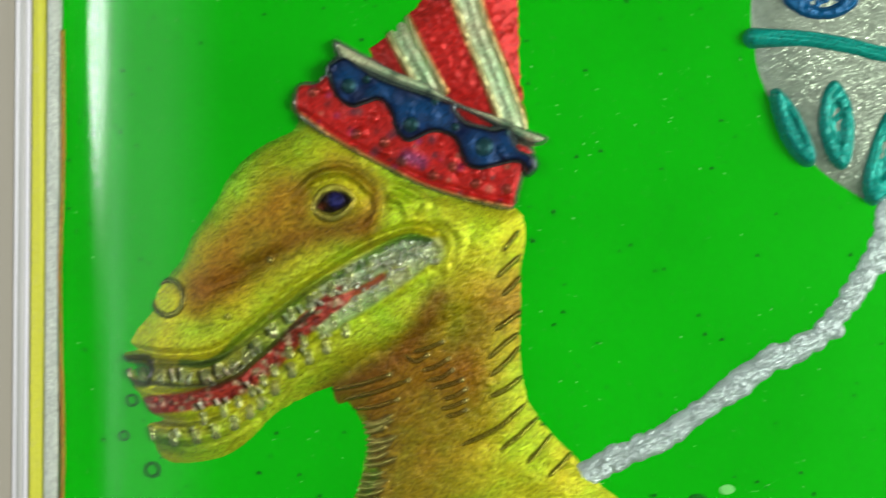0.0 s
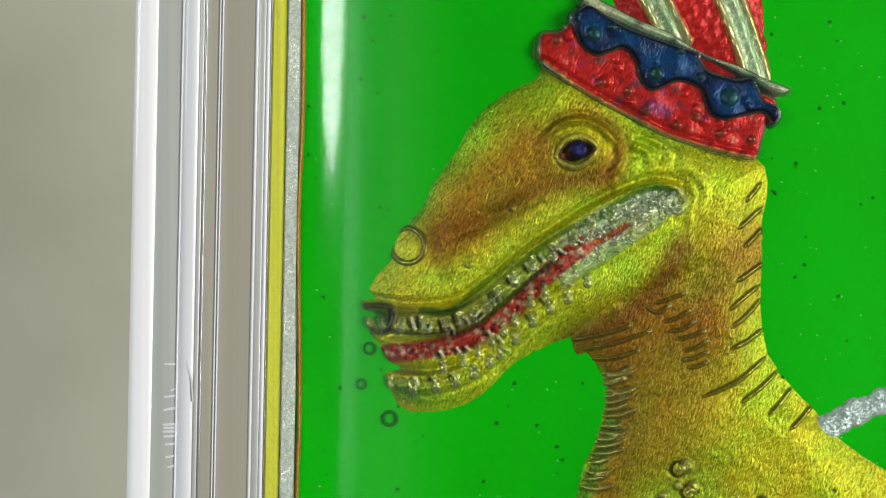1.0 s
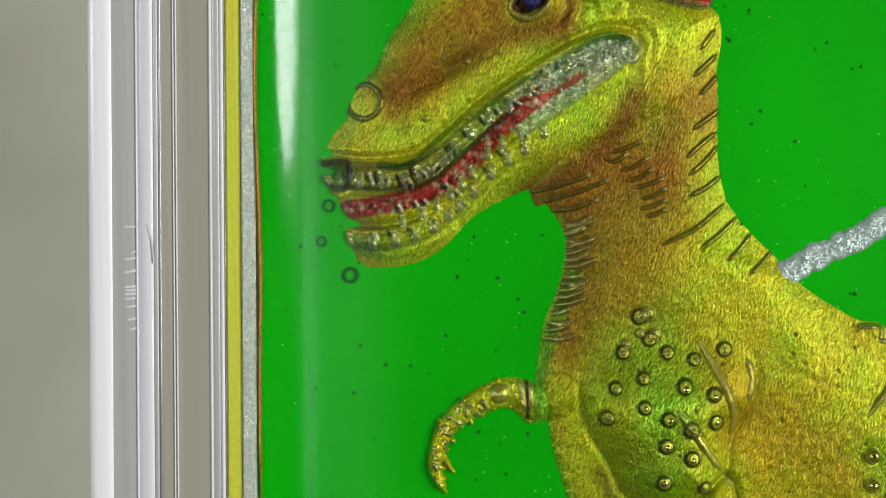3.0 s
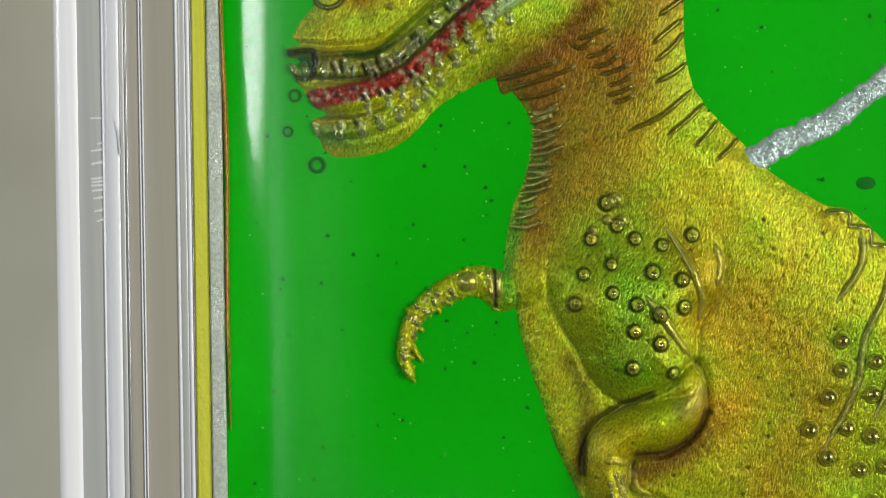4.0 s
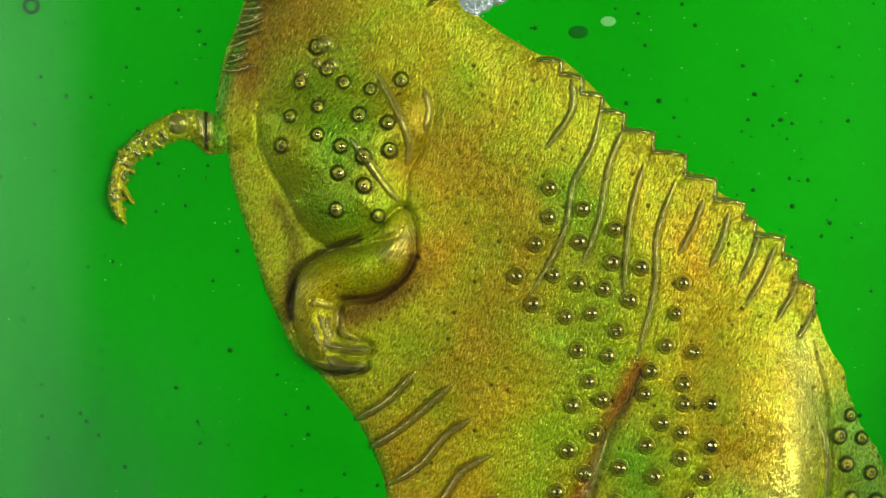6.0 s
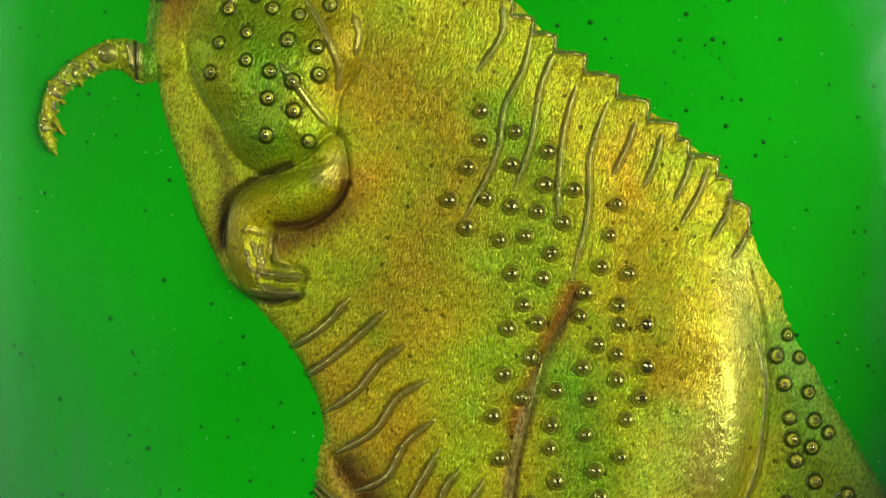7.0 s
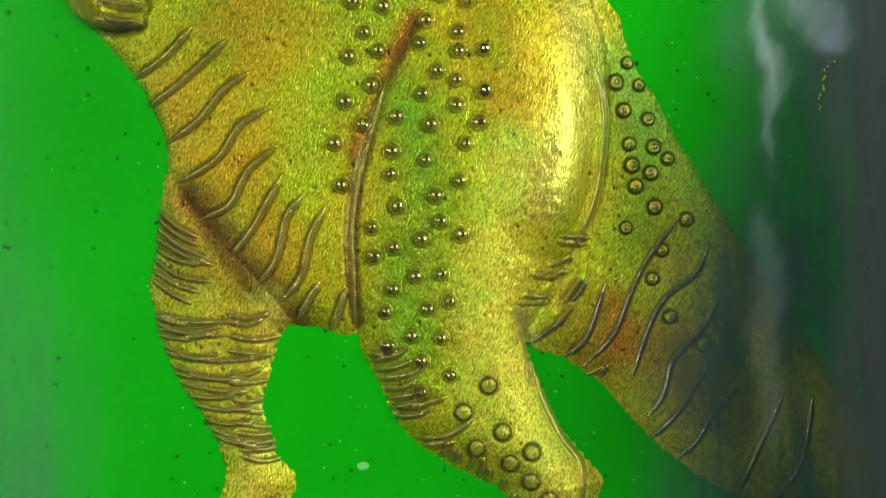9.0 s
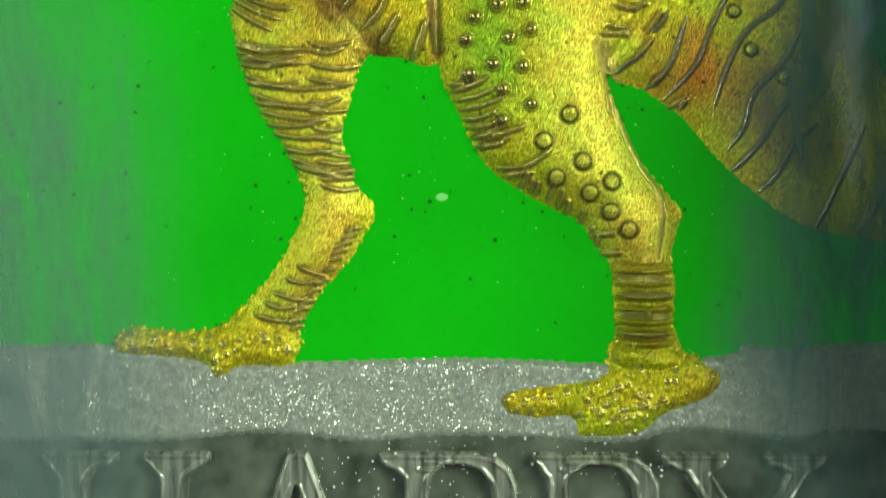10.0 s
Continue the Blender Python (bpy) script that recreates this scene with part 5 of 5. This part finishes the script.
for line in HAT_STRIPES:
    cone.brush(line, 24, PALE, 1, 0.8)
    for off in (-22, 22):
        cone.ridge([(u + off, v) for u, v in line], 7, 4, False, bare=0.5)
    cone.ridge([(u + 4, v) for u, v in line], 4, 5)
wobble(cone, 30, 1.4, 2)
part("cone", cone.mesh("cone"), ENAMEL, hat)
for name, shape, height, colour, count in (("red_band", HAT_RED, 22, CHERRY, 60), ("pale_ribbon", HAT_PALE, 27, PALE, 12), ("navy_ribbon", HAT_BLUE, 33, INK, 16)):
    r = Relief(930, -40, 1430, 310, 2.5, colour)
    r.swell(shape, height, 14, grow={"red_band": 0, "pale_ribbon": 1, "navy_ribbon": 3}[name])
    outline = spline(shape)
    lo, hi = outline.min(0), outline.max(0)
    for k in range(count):
        r.dot(rng.uniform(lo[0], hi[0]), rng.uniform(lo[1], hi[1]), rng.uniform(5, 12), rng.uniform(3, 6))
    if name == "navy_ribbon":
        for k in range(60):
            r.brush([(rng.uniform(lo[0], hi[0]), rng.uniform(lo[1], hi[1]))], rng.uniform(6, 16), rng.choice(((0.0, 0.05, 0.24), (0.0, 0.004, 0.02), (0.0, 0.03, 0.10))), 0.8)
        for u, v in ((1050, 50), (1110, 80), (1150, 110), (1210, 120), (1275, 170), (1330, 170), (1290, 190), (1180, 110)):
            r.brush([(u, v)], 36, (0.0, 0.05, 0.2), 0.85)
        r.brush(list(shape) + [shape[0]], 15, (0.001, 0.003, 0.003), 0.95, 0.35)
        for u, v, size in ((1049, 66, 13), (1157, 135, 13), (1286, 176, 16), (1080, 55, 7), (1200, 95, 6), (1235, 140, 7), (1330, 150, 6)):
            r.brush([(u, v)], size * 1.3, (0.0, 0.012, 0.02), 0.9, 0.4)
            r.dot(u, v, size, 7, 0.25, (0.05, 0.2, 0.2))
    if name == "pale_ribbon":
        for k in range(46):
            r.brush([(rng.uniform(lo[0], hi[0]), rng.uniform(lo[1], hi[1]))], rng.uniform(7, 20), rng.choice(((0.01, 0.05, 0.05), (0.10, 0.22, 0.14), (0.02, 0.02, 0.02))), 0.85)
    if name == "red_band":
        for u, v in ((985, 75), (1060, 150), (1140, 200), (1195, 225), (1270, 240), (1325, 250), (1110, 165), (1230, 210)):
            r.brush([(u, v)], 13, (0.10, 0.012, 0.012), 0.8, 0.3)
            r.dot(u, v, 9, 6, 0.3, (0.5, 0.12, 0.08))
        for k in range(170):
            r.brush([(rng.uniform(lo[0], hi[0]), rng.uniform(lo[1], hi[1]))], rng.uniform(5, 14), rng.choice(((0.10, 0.012, 0.015), (0.16, 0.07, 0.09), (0.05, 0.03, 0.06), (0.34, 0.13, 0.10), (0.22, 0.02, 0.10), (0.06, 0.01, 0.01))), 0.75)
        r.ridge([(960, 118), (1022, 160), (1101, 203), (1181, 242), (1266, 268), (1330, 282)], 6, 5, False)
        r.brush([(1150, 190), (1175, 200)], 20, (0.08, 0.05, 0.2), 0.6)
        r.brush([(960, 116), (1022, 160), (1101, 205), (1181, 245), (1266, 271), (1330, 285)], 9, (0.35, 0.3, 0.1), 0.8)
    r.ridge(list(shape) + [shape[0]], 5, 3, False, bare=0.8, tint=(0.30, 0.36, 0.30) if name != "navy_ribbon" else (0.16, 0.22, 0.24))
    wobble(r, 60, 2.2, 6)
    part(name, r.mesh(name), ENAMEL, hat)

balloon = tagged(new("balloon"), "silver and turquoise balloon in raised enamel", "balloon")
TEAL = (0.0, 0.26, 0.25)
r = Relief(1740, -340, 2260, 300, 3.5, (0.5, 0.55, 0.5))
r.swell(BALLOON, 18, 90)
part("bulb", r.mesh("bulb"), SILVER, balloon)
r = Relief(1740, -60, 2260, 60, 2.5, TEAL)
r.limb(BALLOON_BAND, 18, 18, 27)
r.ridge([(u, v - 12) for u, v in BALLOON_BAND], 5, 4)
part("band", r.mesh("band"), ENAMEL, balloon, "turquoise band")
for shape in (BALLOON_OVAL, BALLOON_OVAL_B, BALLOON_OVAL_C, BALLOON_DOT):
    line = spline(shape)
    lo, hi = line.min(0) - 20, line.max(0) + 20
    r = Relief(lo[0], lo[1], hi[0], hi[1], 2.5, TEAL if shape is not BALLOON_DOT else (0.0, 0.08, 0.25))
    r.swell(shape, 26, 12, grow=9)
    middle = np.mean(shape, 0)
    r.lift([tuple(middle + (np.array(p) - middle) * 0.55) for p in shape], -8, 8)
    wobble(r, 24, 1.2, 7)
    part("spot", r.mesh("spot"), ENAMEL, balloon, "turquoise oval spot")
r = Relief(1400, 260, 2040, 800, 2.5, (0.5, 0.55, 0.5))
way = spline(STRING, False, 4)
for k in range(len(way) * 5):
    p = way[rng.randrange(len(way))]
    r.limb([p + np.array((rng.uniform(-5, 5), rng.uniform(-5, 5))), p + np.array((rng.uniform(0, 22), rng.uniform(-16, 3)))], rng.uniform(14, 21), rng.uniform(12, 18), 5.5)
r.limb([(1396, 808), (1415, 792), (1450, 768)], 5, 22, 7)
for k in range(700):
    p = way[rng.randrange(len(way))]
    r.dot(p[0] + rng.gauss(0, 10), p[1] + rng.gauss(0, 10), rng.uniform(2.5, 4.5), rng.uniform(0.2, 0.6))
wobble(r, 70, 0.6, 4)
part("string", r.mesh("string"), MID_SILVER, balloon, "grey glitter string")


# ---- bubbles and flecks under the glass ----
def sprinkle(name, count, r0, r1, mat, label, category, seed, zone, base=0.3):
    pick = random.Random(seed)
    verts, faces = [], []
    for k in range(count):
        u, v = zone(pick)
        r = r0 + (r1 - r0) * pick.random() ** 3
        squeeze, turn = pick.uniform(0.7, 1.0), pick.uniform(0, 3.14)
        n0 = len(verts)
        for ring, (q, h) in enumerate(((1.0, -0.2), (0.8, 0.45))):
            for j in range(8):
                a = j * math.pi / 4
                x, y = q * r * math.cos(a), q * r * squeeze * math.sin(a)
                verts.append(world_at(u + x * math.cos(turn) - y * math.sin(turn), v + x * math.sin(turn) + y * math.cos(turn), h * r + base))
        verts.append(world_at(u, v, 0.7 * r + base))
        for j in range(8):
            i = (j + 1) % 8
            faces.append((n0 + j, n0 + 8 + j, n0 + 8 + i, n0 + i))
            faces.append((n0 + 8 + j, n0 + 16, n0 + 8 + i))
    me = bpy.data.meshes.new(name)
    me.from_pydata(verts, [], faces)
    me.polygons.foreach_set("use_smooth", np.ones(len(me.polygons), bool))
    thing(name, me, mat, label, category, kind="stuff")


def anywhere(pick):
    return pick.uniform(545, 2540), pick.uniform(-300, 2440)


def near_figure(pick):
    curve = spline(BODY, True, 6)
    p = curve[pick.randrange(len(curve))]
    return p[0] + pick.gauss(0, 160), p[1] + pick.gauss(0, 160)


sprinkle("dark_bubbles", 1900, 0.8, 4.0, BUBBLE, "tiny dark air bubbles in the green enamel", "bubbles", 11, anywhere)
sprinkle("figure_bubbles", 420, 1.2, 5, BUBBLE, "tiny dark air bubbles close to the figure", "bubbles", 12, near_figure)
sprinkle("pale_flecks", 2600, 0.7, 2.2, FLECK, "tiny pale flecks in the green enamel", "flecks", 13, anywhere)
sprinkle("plate_bubbles", 150, 1, 3.6, AIR, "tiny pale bubbles over the lettering plate", "bubbles", 14, lambda pick: (pick.uniform(1330, 2000), pick.uniform(2620, 2760)), 18)
for u, v, r in ((655, 617, 12), (690, 741, 15), (640, 680, 10), (712, 612, 13), (752, 622, 12)):
    bm = bmesh.new()
    loops = []
    for i in range(20):
        turn = 2 * math.pi * i / 20
        loops.append([])
        for j in range(6):
            bend = 2 * math.pi * j / 6
            reach = r * (0.8 + 0.2 * math.cos(bend))
            loops[-1].append(bm.verts.new(world_at(u + reach * math.cos(turn), v + reach * math.sin(turn), 2 + 0.2 * r * math.sin(bend))))
    for i in range(20):
        for j in range(6):
            a, b = loops[i], loops[(i + 1) % 20]
            bm.faces.new((a[j], b[j], b[(j + 1) % 6], a[(j + 1) % 6])).smooth = True
    bmesh.ops.recalc_face_normals(bm, faces=bm.faces)
    me = bpy.data.meshes.new("air_bubble")
    bm.to_mesh(me)
    bm.free()
    thing("air_bubble", me, BUBBLE, "round clear air bubble trapped beside the jaw", "bubble", group="air bubbles")
for u, v, r, mat, label in ((1658, 807, 18, BUBBLE, "dark oval bubble above the back"), (1711, 789, 14, FLECK, "pale fleck above the back"), (1625, 2192, 11, FLECK, "pale fleck between the legs")):
    bm = bmesh.new()
    bmesh.ops.create_uvsphere(bm, u_segments=16, v_segments=8, radius=r * UNIT, matrix=Matrix.Translation(world_at(u, v, 0)) @ Matrix.Diagonal((1, 0.08, 0.65, 1)))
    for f in bm.faces:
        f.smooth = True
    me = bpy.data.meshes.new("inclusion")
    bm.to_mesh(me)
    bm.free()
    thing("inclusion", me, mat, label, "inclusion", group="inclusions in the enamel")
